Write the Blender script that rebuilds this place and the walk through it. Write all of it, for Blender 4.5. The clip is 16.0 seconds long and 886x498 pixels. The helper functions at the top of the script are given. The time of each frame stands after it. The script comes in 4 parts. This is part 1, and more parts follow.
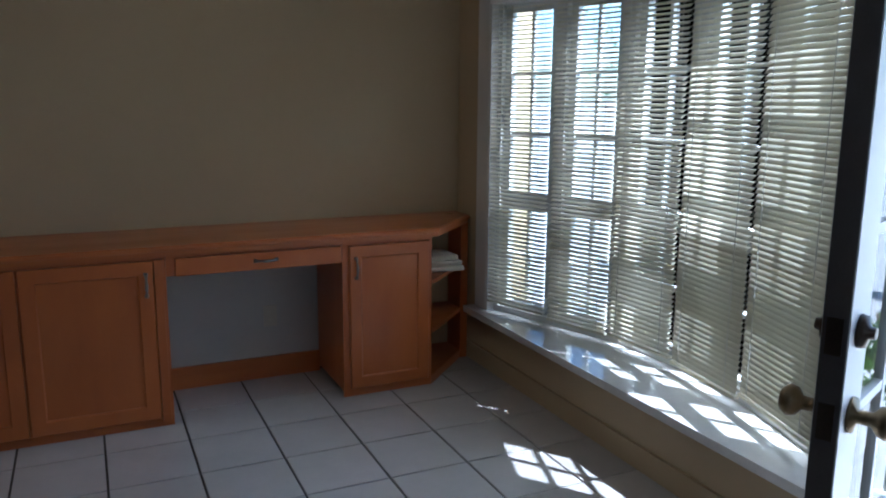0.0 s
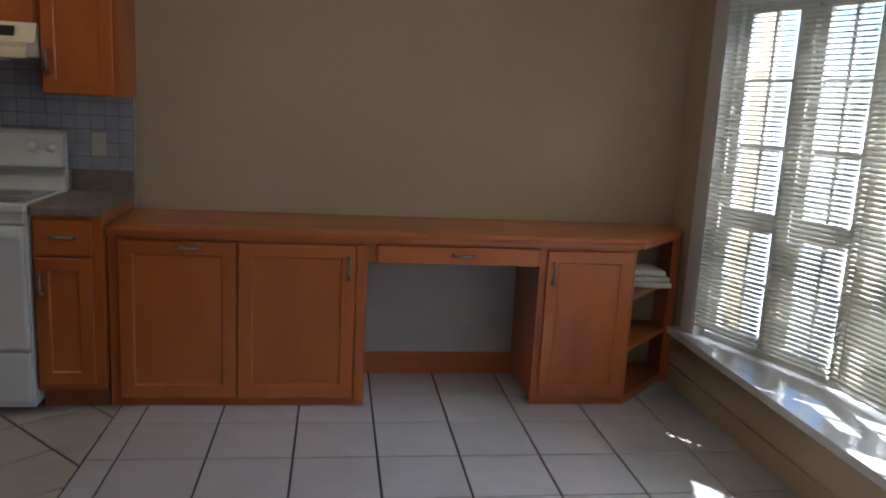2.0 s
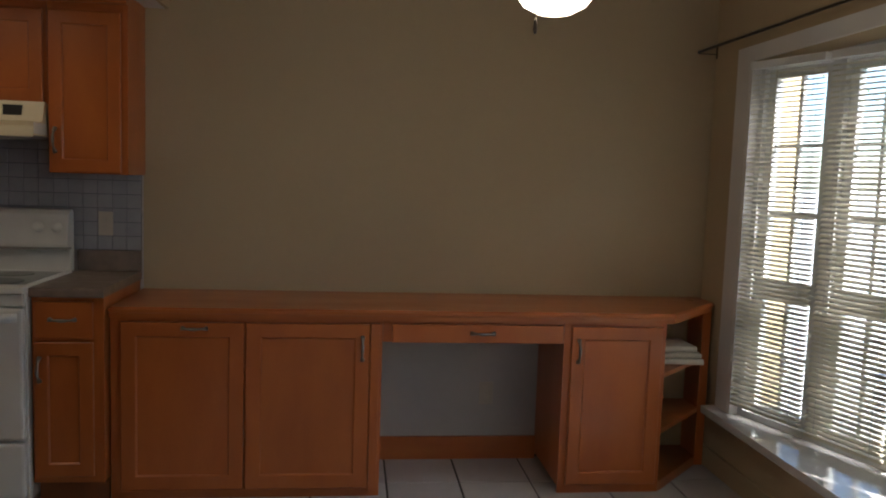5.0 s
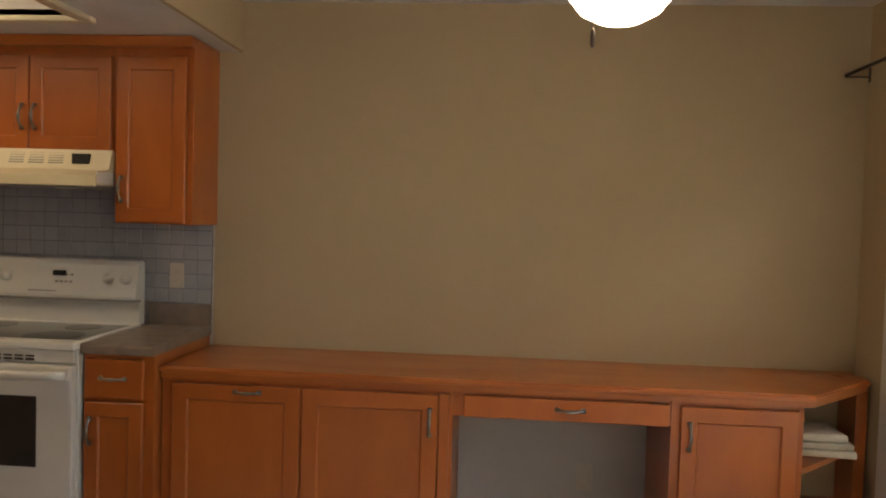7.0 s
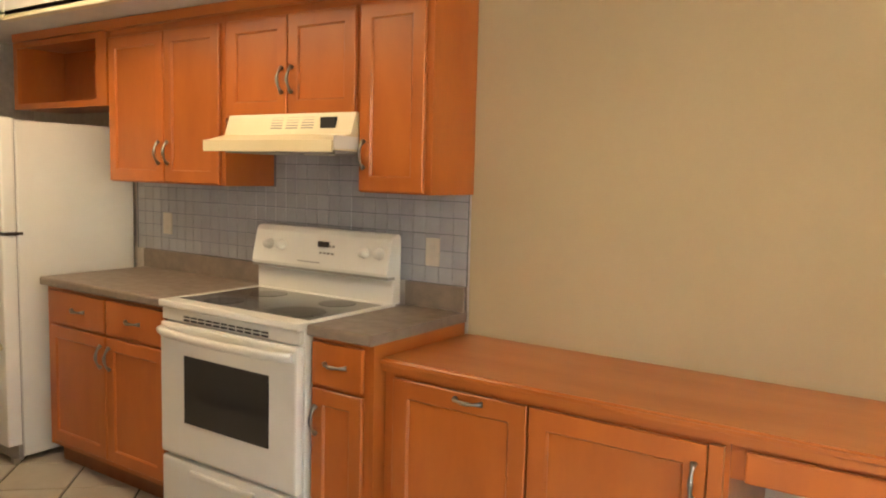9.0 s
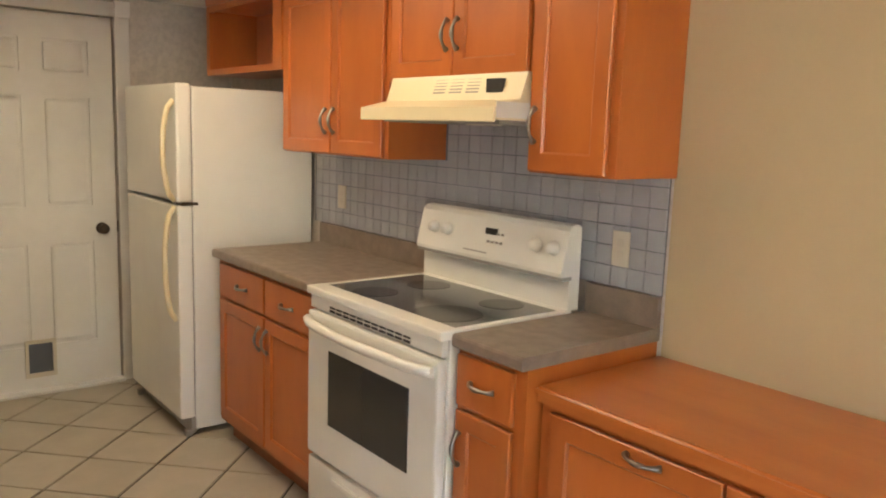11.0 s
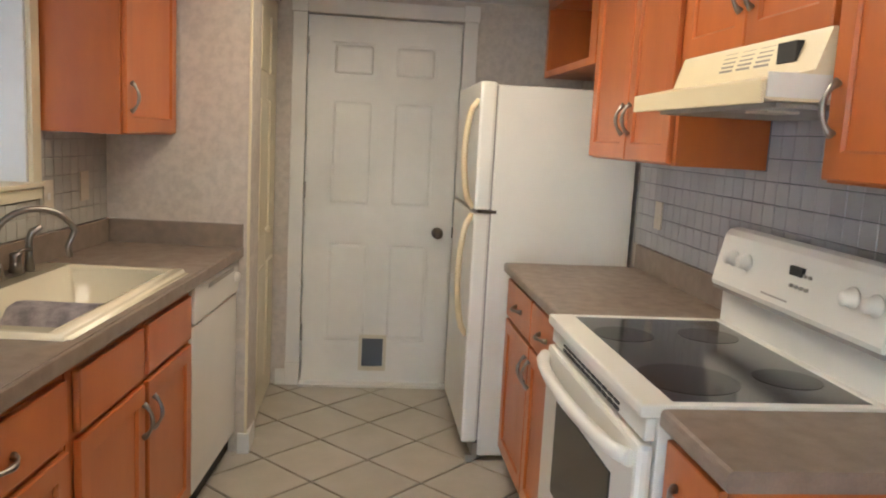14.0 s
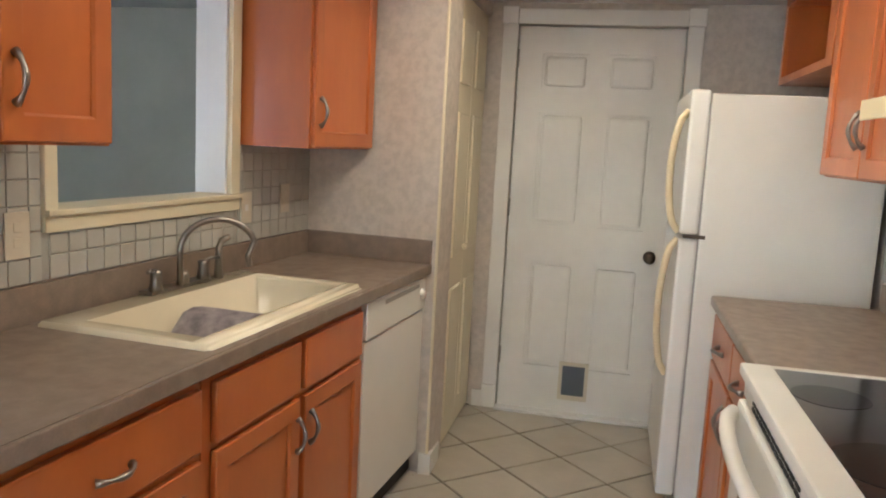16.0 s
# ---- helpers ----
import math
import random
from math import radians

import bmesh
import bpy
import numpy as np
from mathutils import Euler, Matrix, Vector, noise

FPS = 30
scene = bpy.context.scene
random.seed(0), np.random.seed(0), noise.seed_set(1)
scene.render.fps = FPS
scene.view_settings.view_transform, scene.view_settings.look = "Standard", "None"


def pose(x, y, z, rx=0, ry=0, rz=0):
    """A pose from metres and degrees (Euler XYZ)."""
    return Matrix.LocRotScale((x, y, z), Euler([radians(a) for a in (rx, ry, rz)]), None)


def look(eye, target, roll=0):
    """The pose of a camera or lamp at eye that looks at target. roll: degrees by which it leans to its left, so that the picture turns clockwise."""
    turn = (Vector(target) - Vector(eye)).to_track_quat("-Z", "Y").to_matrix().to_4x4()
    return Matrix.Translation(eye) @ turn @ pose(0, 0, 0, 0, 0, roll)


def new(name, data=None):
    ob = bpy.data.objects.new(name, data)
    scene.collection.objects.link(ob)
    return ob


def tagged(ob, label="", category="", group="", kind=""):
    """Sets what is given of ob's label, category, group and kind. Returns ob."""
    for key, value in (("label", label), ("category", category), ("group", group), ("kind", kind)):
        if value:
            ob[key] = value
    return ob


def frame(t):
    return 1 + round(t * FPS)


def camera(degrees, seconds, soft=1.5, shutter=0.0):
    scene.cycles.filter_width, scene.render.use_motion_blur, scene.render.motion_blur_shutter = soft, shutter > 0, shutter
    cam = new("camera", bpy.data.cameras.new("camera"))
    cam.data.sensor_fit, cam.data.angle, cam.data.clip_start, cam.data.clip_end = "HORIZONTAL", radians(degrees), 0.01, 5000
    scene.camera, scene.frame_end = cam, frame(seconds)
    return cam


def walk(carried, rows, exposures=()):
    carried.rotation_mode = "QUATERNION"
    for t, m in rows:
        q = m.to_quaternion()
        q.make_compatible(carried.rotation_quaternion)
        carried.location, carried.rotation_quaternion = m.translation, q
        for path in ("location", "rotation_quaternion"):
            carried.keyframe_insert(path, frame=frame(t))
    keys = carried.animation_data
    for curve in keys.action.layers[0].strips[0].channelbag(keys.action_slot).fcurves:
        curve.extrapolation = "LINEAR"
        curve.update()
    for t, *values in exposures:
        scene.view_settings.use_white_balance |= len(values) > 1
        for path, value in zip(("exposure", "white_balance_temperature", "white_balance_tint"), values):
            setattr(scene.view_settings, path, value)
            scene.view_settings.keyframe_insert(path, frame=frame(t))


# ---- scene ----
cam = camera(59.4, 16.0, 2.0)
PATH = [
    (0, (0.095, 0.569, 1.464), (0.918, 2.352, 1.086), 0.4),
    (0.5, (0.059, 0.646, 1.465), (0.75, 2.484, 1.083), 1.3),
    (1, (0.103, 0.621, 1.453), (0.63, 2.515, 1.085), 2.1),
    (1.5, (0.172, 0.642, 1.446), (0.545, 2.572, 1.078), 2.5),
    (2, (0.228, 0.628, 1.434), (0.507, 2.572, 1.057), 3.0),
    (2.5, (0.295, 0.605, 1.418), (0.539, 2.55, 1.021), 3.2),
    (3, (0.286, 0.609, 1.383), (0.539, 2.544, 0.945), 3.1),
    (3.5, (0.267, 0.615, 1.361), (0.533, 2.536, 0.871), 3.0),
    (4, (0.205, 0.675, 1.367), (0.504, 2.599, 0.907), 2.9),
    (4.5, (0.227, 0.734, 1.392), (0.497, 2.69, 1.074), 2.6),
    (4.7, (0.233, 0.747, 1.412), (0.489, 2.714, 1.156), 2.4),
    (6.8, (0.495, 1.193, 1.405), (0.416, 3.192, 1.334), 1.0),
    (7, (0.56, 1.209, 1.429), (0.401, 3.204, 1.35), 1.7),
    (7.5, (0.829, 1.413, 1.464), (0.312, 3.342, 1.339), 1.2),
    (8, (0.894, 1.581, 1.492), (0.144, 3.427, 1.328), 1.4),
    (8.5, (0.894, 1.793, 1.482), (-0.047, 3.548, 1.292), 1.7),
    (9, (0.857, 2.085, 1.453), (-0.268, 3.727, 1.256), 1.4),
    (11.3, (0.612, 2.715, 1.487), (-0.973, 3.879, 1.178), 2.0),
    (11.5, (0.603, 2.777, 1.484), (-1.025, 3.895, 1.17), 2.0),
    (12, (0.563, 2.967, 1.468), (-1.172, 3.908, 1.146), 2.1),
    (12.5, (0.547, 3.106, 1.413), (-1.277, 3.872, 1.124), 2.6),
    (13, (0.49, 3.183, 1.408), (-1.391, 3.797, 1.116), 2.8),
    (13.5, (0.441, 3.266, 1.408), (-1.49, 3.7, 1.119), 3.0),
    (14, (0.38, 3.418, 1.42), (-1.589, 3.628, 1.134), 3.0),
    (14.5, (0.327, 3.471, 1.423), (-1.652, 3.556, 1.147), 3.2),
    (15, (0.261, 3.505, 1.433), (-1.72, 3.522, 1.155), 3.8),
    (15.5, (0.213, 3.56, 1.428), (-1.766, 3.453, 1.156), 4.2),
    (16, (0.163, 3.643, 1.421), (-1.773, 3.222, 1.146), 3.0),
]
EXPOSURES = [(0, 1.8, 4750, 8), (1.5, 2.2, 5100, 11), (3.5, 2.4, 5400, 13), (4.7, 1.95, 5700, 13), (6.8, 2.7, 6700, 14), (8, 3.75, 7100, 13), (9, 4.2, 7200, 12), (12, 4.25, 6100, 11), (16, 4.3, 5450, 11)]
walk(cam, [(t, look(eye, target, roll)) for t, eye, target, roll in PATH], EXPOSURES)

# world and sun
SUN_EL, SUN_AZ = radians(60), radians(143)   # azimuth clockwise from +y
world = bpy.data.worlds.new("sky")
scene.world = world
world.use_nodes = True
wt = world.node_tree
sky = wt.nodes.new("ShaderNodeTexSky")
sky.sky_type, sky.sun_disc = "NISHITA", False
sky.sun_elevation, sky.sun_rotation = SUN_EL, SUN_AZ
wt.links.new(sky.outputs[0], wt.nodes["Background"].inputs[0])
wt.nodes["Background"].inputs[1].default_value = 0.15
sun = new("sun", bpy.data.lights.new("sun", "SUN"))
sun.data.energy, sun.data.angle, sun.data.color = 5.0, radians(0.5), (1.0, 0.95, 0.87)
sdir = Vector((math.sin(SUN_AZ) * math.cos(SUN_EL), math.cos(SUN_AZ) * math.cos(SUN_EL), math.sin(SUN_EL)))
sun.matrix_world = look((0, 0, 30), Vector((0, 0, 30)) - sdir)


def area(name, place, sx, sy, watts, colour, down=True, turn=None):
    lamp = new(name, bpy.data.lights.new(name, "AREA"))
    lamp.data.shape, lamp.data.size, lamp.data.size_y = "RECTANGLE", sx, sy
    lamp.data.energy, lamp.data.color = watts, colour
    lamp.matrix_world = pose(*place) if turn is None else pose(*place, *turn)
    return lamp


LAMP = (0.80, 3.0, 1.985)
bulb = new("bulb_light", bpy.data.lights.new("bulb_light", "POINT"))
bulb.data.energy, bulb.data.color, bulb.data.shadow_soft_size = 0.8, (1.0, 0.78, 0.53), 0.05
bulb.location = (LAMP[0], LAMP[1], LAMP[2] - 0.01)
area("tray_tube_light", (-2.0, 3.5, 2.30), 1.7, 0.6, 0.95, (1.0, 0.83, 0.60))
# added fill lamp at the unseen south end; no window is built there
area("back_fill_light", (-1.2, -2.3, 1.5), 1.8, 1.4, 0.55, (0.80, 0.90, 1.0), turn=(90, 0, 0))
# added fill facing west, brightens the pass-through jamb and far wall; no real source
area("living_fill_light", (1.95, -1.6, 1.4), 1.6, 1.4, 2.2, (0.85, 0.92, 1.0), turn=(90, 0, 90))


# extra lamp hung outside above the bow, out of view, to boost the sky's light
area("bow_sky_fill", (3.2, 3.1, 3.0), 2.4, 1.4, 60, (1.0, 0.96, 0.88), turn=(45, 0, 90))


# materials
def material(name, base, rough=0.5, metal=0.0, second=None, scale=6.0, fine=0.0, bump=0.0, stretch=(1, 1, 1), spread=0.0, contrast=(0.35, 0.65), coat=0.0):
    """base and second mixed by a coarse noise; fine: strength of a fine noise on value; spread: value change from piece to piece."""
    m = bpy.data.materials.new(name)
    m.use_nodes = True
    nt = m.node_tree
    b = nt.nodes["Principled BSDF"]
    b.inputs["Roughness"].default_value, b.inputs["Metallic"].default_value = rough, metal
    b.inputs["Coat Weight"].default_value = coat
    b.inputs["Coat Roughness"].default_value = 0.15
    co = nt.nodes.new("ShaderNodeTexCoord")
    mp = nt.nodes.new("ShaderNodeMapping")
    mp.inputs["Scale"].default_value = stretch
    nt.links.new(co.outputs["Object"], mp.inputs["Vector"])
    info = nt.nodes.new("ShaderNodeObjectInfo")
    n1 = nt.nodes.new("ShaderNodeTexNoise")
    n1.noise_dimensions = "4D"
    n1.inputs["Scale"].default_value, n1.inputs["Detail"].default_value = scale, 5
    nt.links.new(mp.outputs[0], n1.inputs["Vector"])
    wm = nt.nodes.new("ShaderNodeMath")
    wm.operation = "MULTIPLY"
    wm.inputs[1].default_value = 37.0
    nt.links.new(info.outputs["Random"], wm.inputs[0])
    nt.links.new(wm.outputs[0], n1.inputs["W"])
    ramp = nt.nodes.new("ShaderNodeValToRGB")
    ramp.color_ramp.elements[0].position, ramp.color_ramp.elements[1].position = contrast
    ramp.color_ramp.elements[0].color = (*base, 1)
    ramp.color_ramp.elements[1].color = (*(second or [c * 0.88 for c in base]), 1)
    nt.links.new(n1.outputs["Fac"], ramp.inputs["Fac"])
    n2 = nt.nodes.new("ShaderNodeTexNoise")
    n2.inputs["Scale"].default_value, n2.inputs["Detail"].default_value = scale * 9, 4
    nt.links.new(mp.outputs[0], n2.inputs["Vector"])
    hsv = nt.nodes.new("ShaderNodeHueSaturation")
    nt.links.new(ramp.outputs["Color"], hsv.inputs["Color"])
    v1 = nt.nodes.new("ShaderNodeMapRange")
    v1.inputs["To Min"].default_value, v1.inputs["To Max"].default_value = 1 - fine, 1 + fine
    nt.links.new(n2.outputs["Fac"], v1.inputs["Value"])
    v2 = nt.nodes.new("ShaderNodeMapRange")
    v2.inputs["To Min"].default_value, v2.inputs["To Max"].default_value = 1 - spread, 1 + spread
    nt.links.new(info.outputs["Random"], v2.inputs["Value"])
    mul = nt.nodes.new("ShaderNodeMath")
    mul.operation = "MULTIPLY"
    nt.links.new(v1.outputs[0], mul.inputs[0])
    nt.links.new(v2.outputs[0], mul.inputs[1])
    nt.links.new(mul.outputs[0], hsv.inputs["Value"])
    nt.links.new(hsv.outputs["Color"], b.inputs["Base Color"])
    r = nt.nodes.new("ShaderNodeMapRange")
    r.inputs["To Min"].default_value, r.inputs["To Max"].default_value = max(0.02, rough - 0.07), min(1, rough + 0.08)
    nt.links.new(n1.outputs["Fac"], r.inputs["Value"])
    nt.links.new(r.outputs[0], b.inputs["Roughness"])
    if bump:
        bp = nt.nodes.new("ShaderNodeBump")
        bp.inputs["Strength"].default_value, bp.inputs["Distance"].default_value = bump, 0.002
        nt.links.new(n2.outputs["Fac"], bp.inputs["Height"])
        nt.links.new(bp.outputs[0], b.inputs["Normal"])
    return m


WALL = material("beige_wall_paint", (0.475, 0.370, 0.220), 0.7, second=(0.46, 0.357, 0.212), scale=2.2, fine=0.02, bump=0.2)
CEIL = material("white_ceiling_paint", (0.68, 0.66, 0.63), 0.85, scale=5, fine=0.05, bump=0.5)
GREENWALL = material("grey_green_wall_paint", (0.46, 0.44, 0.35), 0.75, scale=2, fine=0.03, bump=0.2)
PAPER = material("mottled_wallpaper", (0.56, 0.50, 0.44), 0.6, second=(0.47, 0.42, 0.37), scale=34, fine=0.10, bump=0.3, contrast=(0.38, 0.64))
WHITE = material("white_gloss_paint", (0.74, 0.72, 0.68), 0.35, scale=3, fine=0.02)
CREAM = material("cream_trim_paint", (0.70, 0.63, 0.45), 0.4, scale=3, fine=0.02)
WOOD = material("orange_maple", (0.47, 0.135, 0.026), 0.32, second=(0.37, 0.094, 0.018), scale=4.5, fine=0.05, bump=0.03, contrast=(0.25, 0.75), stretch=(1.6, 1.6, 0.5), spread=0.07, coat=0.25)
WOODX = material("orange_maple_flat", (0.49, 0.148, 0.030), 0.30, second=(0.41, 0.112, 0.022), scale=4, fine=0.05, bump=0.03, stretch=(0.5, 2.2, 2.2), spread=0.04, coat=0.3)
# darker maple for the toe kicks and the desk drawer box
DARKWOOD = material("dark_maple", (0.25, 0.075, 0.02), 0.5, scale=4, fine=0.1, stretch=(4, 4, 0.8))
LAMINATE = material("grey_brown_laminate", (0.235, 0.180, 0.140), 0.38, second=(0.185, 0.142, 0.112), scale=22, fine=0.16, bump=0.05)
APPL = material("white_appliance_enamel", (0.74, 0.72, 0.66), 0.3, scale=2, fine=0.015, coat=0.3)
IVORY = material("ivory_enamel", (0.72, 0.62, 0.40), 0.35, scale=2, fine=0.02)
BASIN = material("cream_porcelain", (0.76, 0.69, 0.52), 0.16, scale=3, fine=0.02, coat=0.5)
BLACKGLASS = material("black_ceramic_glass", (0.018, 0.018, 0.02), 0.10, scale=3, coat=0.6)
BURNER = material("burner_ring_print", (0.018, 0.018, 0.019), 0.14, scale=60, fine=0.2)
OVENGLASS = material("oven_window_glass", (0.035, 0.033, 0.032), 0.12, scale=3)
DARK = material("dark_gap", (0.02, 0.02, 0.02), 0.7)
BRONZE = material("bronze_metal", (0.10, 0.075, 0.055), 0.35, 0.9, scale=20, fine=0.2)
BRASS = material("brass_metal", (0.30, 0.22, 0.12), 0.3, 1.0, scale=20, fine=0.1)
NICKEL = material("brushed_nickel", (0.30, 0.28, 0.255), 0.33, 1.0, scale=30, fine=0.05)
TILE = material("off_white_floor_tile", (0.50, 0.47, 0.445), 0.17, second=(0.46, 0.435, 0.41), scale=5, fine=0.03, bump=0.015, spread=0.03)
TILEK = material("cream_floor_tile", (0.43, 0.385, 0.31), 0.30, second=(0.38, 0.34, 0.27), scale=6, fine=0.03, bump=0.015, spread=0.04)
GROUT = material("dark_grout", (0.035, 0.028, 0.024), 0.9, scale=40, fine=0.2, bump=0.4)
SPLASH = material("grey_wall_tile", (0.37, 0.37, 0.385), 0.3, second=(0.32, 0.32, 0.34), scale=8, fine=0.04, spread=0.05)
SGROUT = material("grey_grout", (0.16, 0.16, 0.18), 0.85, scale=40, fine=0.1)
SGROUT2 = material("pale_grout", (0.37, 0.36, 0.32), 0.85, scale=40, fine=0.1)
SPLASH2 = material("cream_grey_wall_tile", (0.44, 0.43, 0.39), 0.3, second=(0.38, 0.37, 0.33), scale=8, fine=0.05, spread=0.05)
SLAT = material("cream_blind_slat", (0.74, 0.70, 0.58), 0.5, scale=3, fine=0.02)
SILL = material("ledge_gloss_white", (0.62, 0.60, 0.56), 0.16, second=(0.54, 0.52, 0.49), scale=8, fine=0.05, coat=0.3)
VINYL = material("white_window_frame", (0.70, 0.69, 0.66), 0.4, scale=3)
RUBBER = material("grey_weather_strip", (0.10, 0.085, 0.075), 0.6, scale=20, fine=0.15)
CLOTH = material("cream_cloth", (0.62, 0.56, 0.46), 0.85, scale=12, fine=0.1, bump=0.6)
MAT = material("mottled_sink_mat", (0.34, 0.30, 0.31), 0.8, second=(0.17, 0.15, 0.17), scale=26, fine=0.2, bump=0.8)
PLATE = material("cream_plastic_plate", (0.62, 0.56, 0.44), 0.4, scale=3)
FLAP = material("smoky_flap", (0.10, 0.11, 0.13), 0.2, scale=5)
VENT = material("vent_grey", (0.32, 0.30, 0.27), 0.5)
GROUND = material("pale_concrete_ground", (0.58, 0.56, 0.52), 0.9, second=(0.50, 0.48, 0.44), scale=2, fine=0.2, bump=0.5)
STUCCO = material("white_stucco", (0.74, 0.72, 0.68), 0.8, scale=4, fine=0.06, bump=0.5)
LEAF = material("leaf_green", (0.075, 0.12, 0.035), 0.5, second=(0.12, 0.16, 0.05), scale=9, fine=0.3)
BARK = material("bark", (0.14, 0.10, 0.07), 0.9, scale=12, fine=0.3, bump=0.8)


def glass(name, tint=(1, 1, 1), rough=0.0):
    m = bpy.data.materials.new(name)
    m.use_nodes = True
    nt = m.node_tree
    for n in list(nt.nodes):
        if n.type != "OUTPUT_MATERIAL":
            nt.nodes.remove(n)
    tr, gl, mx = nt.nodes.new("ShaderNodeBsdfTransparent"), nt.nodes.new("ShaderNodeBsdfGlossy"), nt.nodes.new("ShaderNodeMixShader")
    fr = nt.nodes.new("ShaderNodeFresnel")
    fr.inputs[0].default_value = 1.45
    tr.inputs[0].default_value, gl.inputs["Roughness"].default_value = (*tint, 1), rough
    nt.links.new(fr.outputs[0], mx.inputs[0])
    nt.links.new(tr.outputs[0], mx.inputs[1])
    nt.links.new(gl.outputs[0], mx.inputs[2])
    nt.links.new(mx.outputs[0], nt.nodes["Material Output"].inputs[0])
    return m


def glow(name, colour, strength):
    m = bpy.data.materials.new(name)
    m.use_nodes = True
    b = m.node_tree.nodes["Principled BSDF"]
    b.inputs["Base Color"].default_value = (0.8, 0.75, 0.65, 1)
    b.inputs["Emission Color"].default_value, b.inputs["Emission Strength"].default_value = (*colour, 1), strength
    return m


def translucent(m, share, tint):
    """Lets part of the light through a thin slat."""
    nt = m.node_tree
    b, out = nt.nodes["Principled BSDF"], nt.nodes["Material Output"]
    t, mx = nt.nodes.new("ShaderNodeBsdfTranslucent"), nt.nodes.new("ShaderNodeMixShader")
    t.inputs[0].default_value, mx.inputs[0].default_value = (*tint, 1), share
    nt.links.new(b.outputs[0], mx.inputs[1])
    nt.links.new(t.outputs[0], mx.inputs[2])
    nt.links.new(mx.outputs[0], out.inputs[0])


translucent(SLAT, 0.4, (0.62, 0.58, 0.45))
translucent(LEAF, 0.35, (0.16, 0.30, 0.05))
PANE = glass("window_glass", (0.93, 0.96, 0.95))
GLOBE = glow("lit_opal_glass", (1.0, 0.86, 0.62), 1.2)
TRAYGLOW = glow("lit_diffuser", (1.0, 0.74, 0.36), 0.12)


# mesh helpers
def box(bm, x0, y0, z0, x1, y1, z1, bevel=0.0):
    r = bmesh.ops.create_cube(bm, size=1.0, matrix=Matrix.Translation(((x0 + x1) / 2, (y0 + y1) / 2, (z0 + z1) / 2)) @ Matrix.Diagonal((abs(x1 - x0), abs(y1 - y0), abs(z1 - z0), 1)))
    if bevel:
        edges = {e for v in r["verts"] for e in v.link_edges}
        bmesh.ops.bevel(bm, geom=list(edges), offset=bevel, segments=2, affect="EDGES", profile=0.6)
    return bm


def boxes(*items, bevel=0.0):
    bm = bmesh.new()
    for it in items:
        box(bm, *it, bevel=bevel)
    return bm


def tube(bm, pts, radius, seg=10, taper=None, flat=1.0):
    """A round tube through the points."""
    rings = []
    pts = [Vector(p) for p in pts]
    for i, p in enumerate(pts):
        d = (pts[min(i + 1, len(pts) - 1)] - pts[max(i - 1, 0)]).normalized()
        u = d.orthogonal().normalized() if not rings else (last_u - d * last_u.dot(d)).normalized()
        last_u = u
        w = d.cross(u)
        r = radius if taper is None else taper[i]
        rings.append([bm.verts.new(p + (u * math.cos(a) + w * math.sin(a) * flat) * r) for a in (2 * math.pi * k / seg for k in range(seg))])
    for a, b in zip(rings, rings[1:]):
        for k in range(seg):
            bm.faces.new((a[k], a[(k + 1) % seg], b[(k + 1) % seg], b[k])).smooth = True
    bm.faces.new(rings[0][::-1])
    bm.faces.new(rings[-1])
    return bm


def lathe(bm, profile, place=(0, 0, 0), axis="z", seg=24):
    """profile: (radius, height) pairs turned about an axis at place."""
    rings = []
    for r, h in profile:
        ring = []
        for k in range(seg):
            a = 2 * math.pi * k / seg
            p = Vector((r * math.cos(a), r * math.sin(a), h))
            if axis == "y":
                p = Vector((p.x, p.z, p.y))
            elif axis == "x":
                p = Vector((p.z, p.x, p.y))
            ring.append(bm.verts.new(p + Vector(place)))
        rings.append(ring)
    for a, b in zip(rings, rings[1:]):
        for k in range(seg):
            bm.faces.new((a[k], a[(k + 1) % seg], b[(k + 1) % seg], b[k])).smooth = True
    bm.faces.new(rings[0][::-1])
    bm.faces.new(rings[-1])
    bmesh.ops.recalc_face_normals(bm, faces=bm.faces[:])
    return bm


def prism(bm, outline, z0, z1):
    """An upright prism over an outline of (x, y)."""
    lo, hi = [bm.verts.new((x, y, z0)) for x, y in outline], [bm.verts.new((x, y, z1)) for x, y in outline]
    n = len(outline)
    bm.faces.new(lo[::-1])
    bm.faces.new(hi)
    for k in range(n):
        bm.faces.new((lo[k], lo[(k + 1) % n], hi[(k + 1) % n], hi[k]))
    bmesh.ops.recalc_face_normals(bm, faces=bm.faces[:])
    return bm


def profile_x(bm, outline, x0, x1):
    """A bar along x over an outline of (y, z)."""
    a, b = [bm.verts.new((x0, y, z)) for y, z in outline], [bm.verts.new((x1, y, z)) for y, z in outline]
    n = len(outline)
    bm.faces.new(a)
    bm.faces.new(b[::-1])
    for k in range(n):
        bm.faces.new((a[k], a[(k + 1) % n], b[(k + 1) % n], b[k]))
    bmesh.ops.recalc_face_normals(bm, faces=bm.faces[:])
    return bm


def part(name, bm, mat, parent=None, label="", kind=""):
    me = bpy.data.meshes.new(name)
    bm.to_mesh(me)
    bm.free()
    me.materials.append(mat)
    ob = new(name, me)
    ob.parent = parent
    return tagged(ob, label, kind=kind)


def thing(name, label, category, group="", place=(0, 0, 0), kind="", turn=0.0):
    ob = new(name)
    ob.matrix_world = pose(*place, 0, 0, turn)
    return tagged(ob, label, category, group, kind)


def structure(name, bm, mat, label=""):
    return part(name, bm, mat, None, label, "structure")


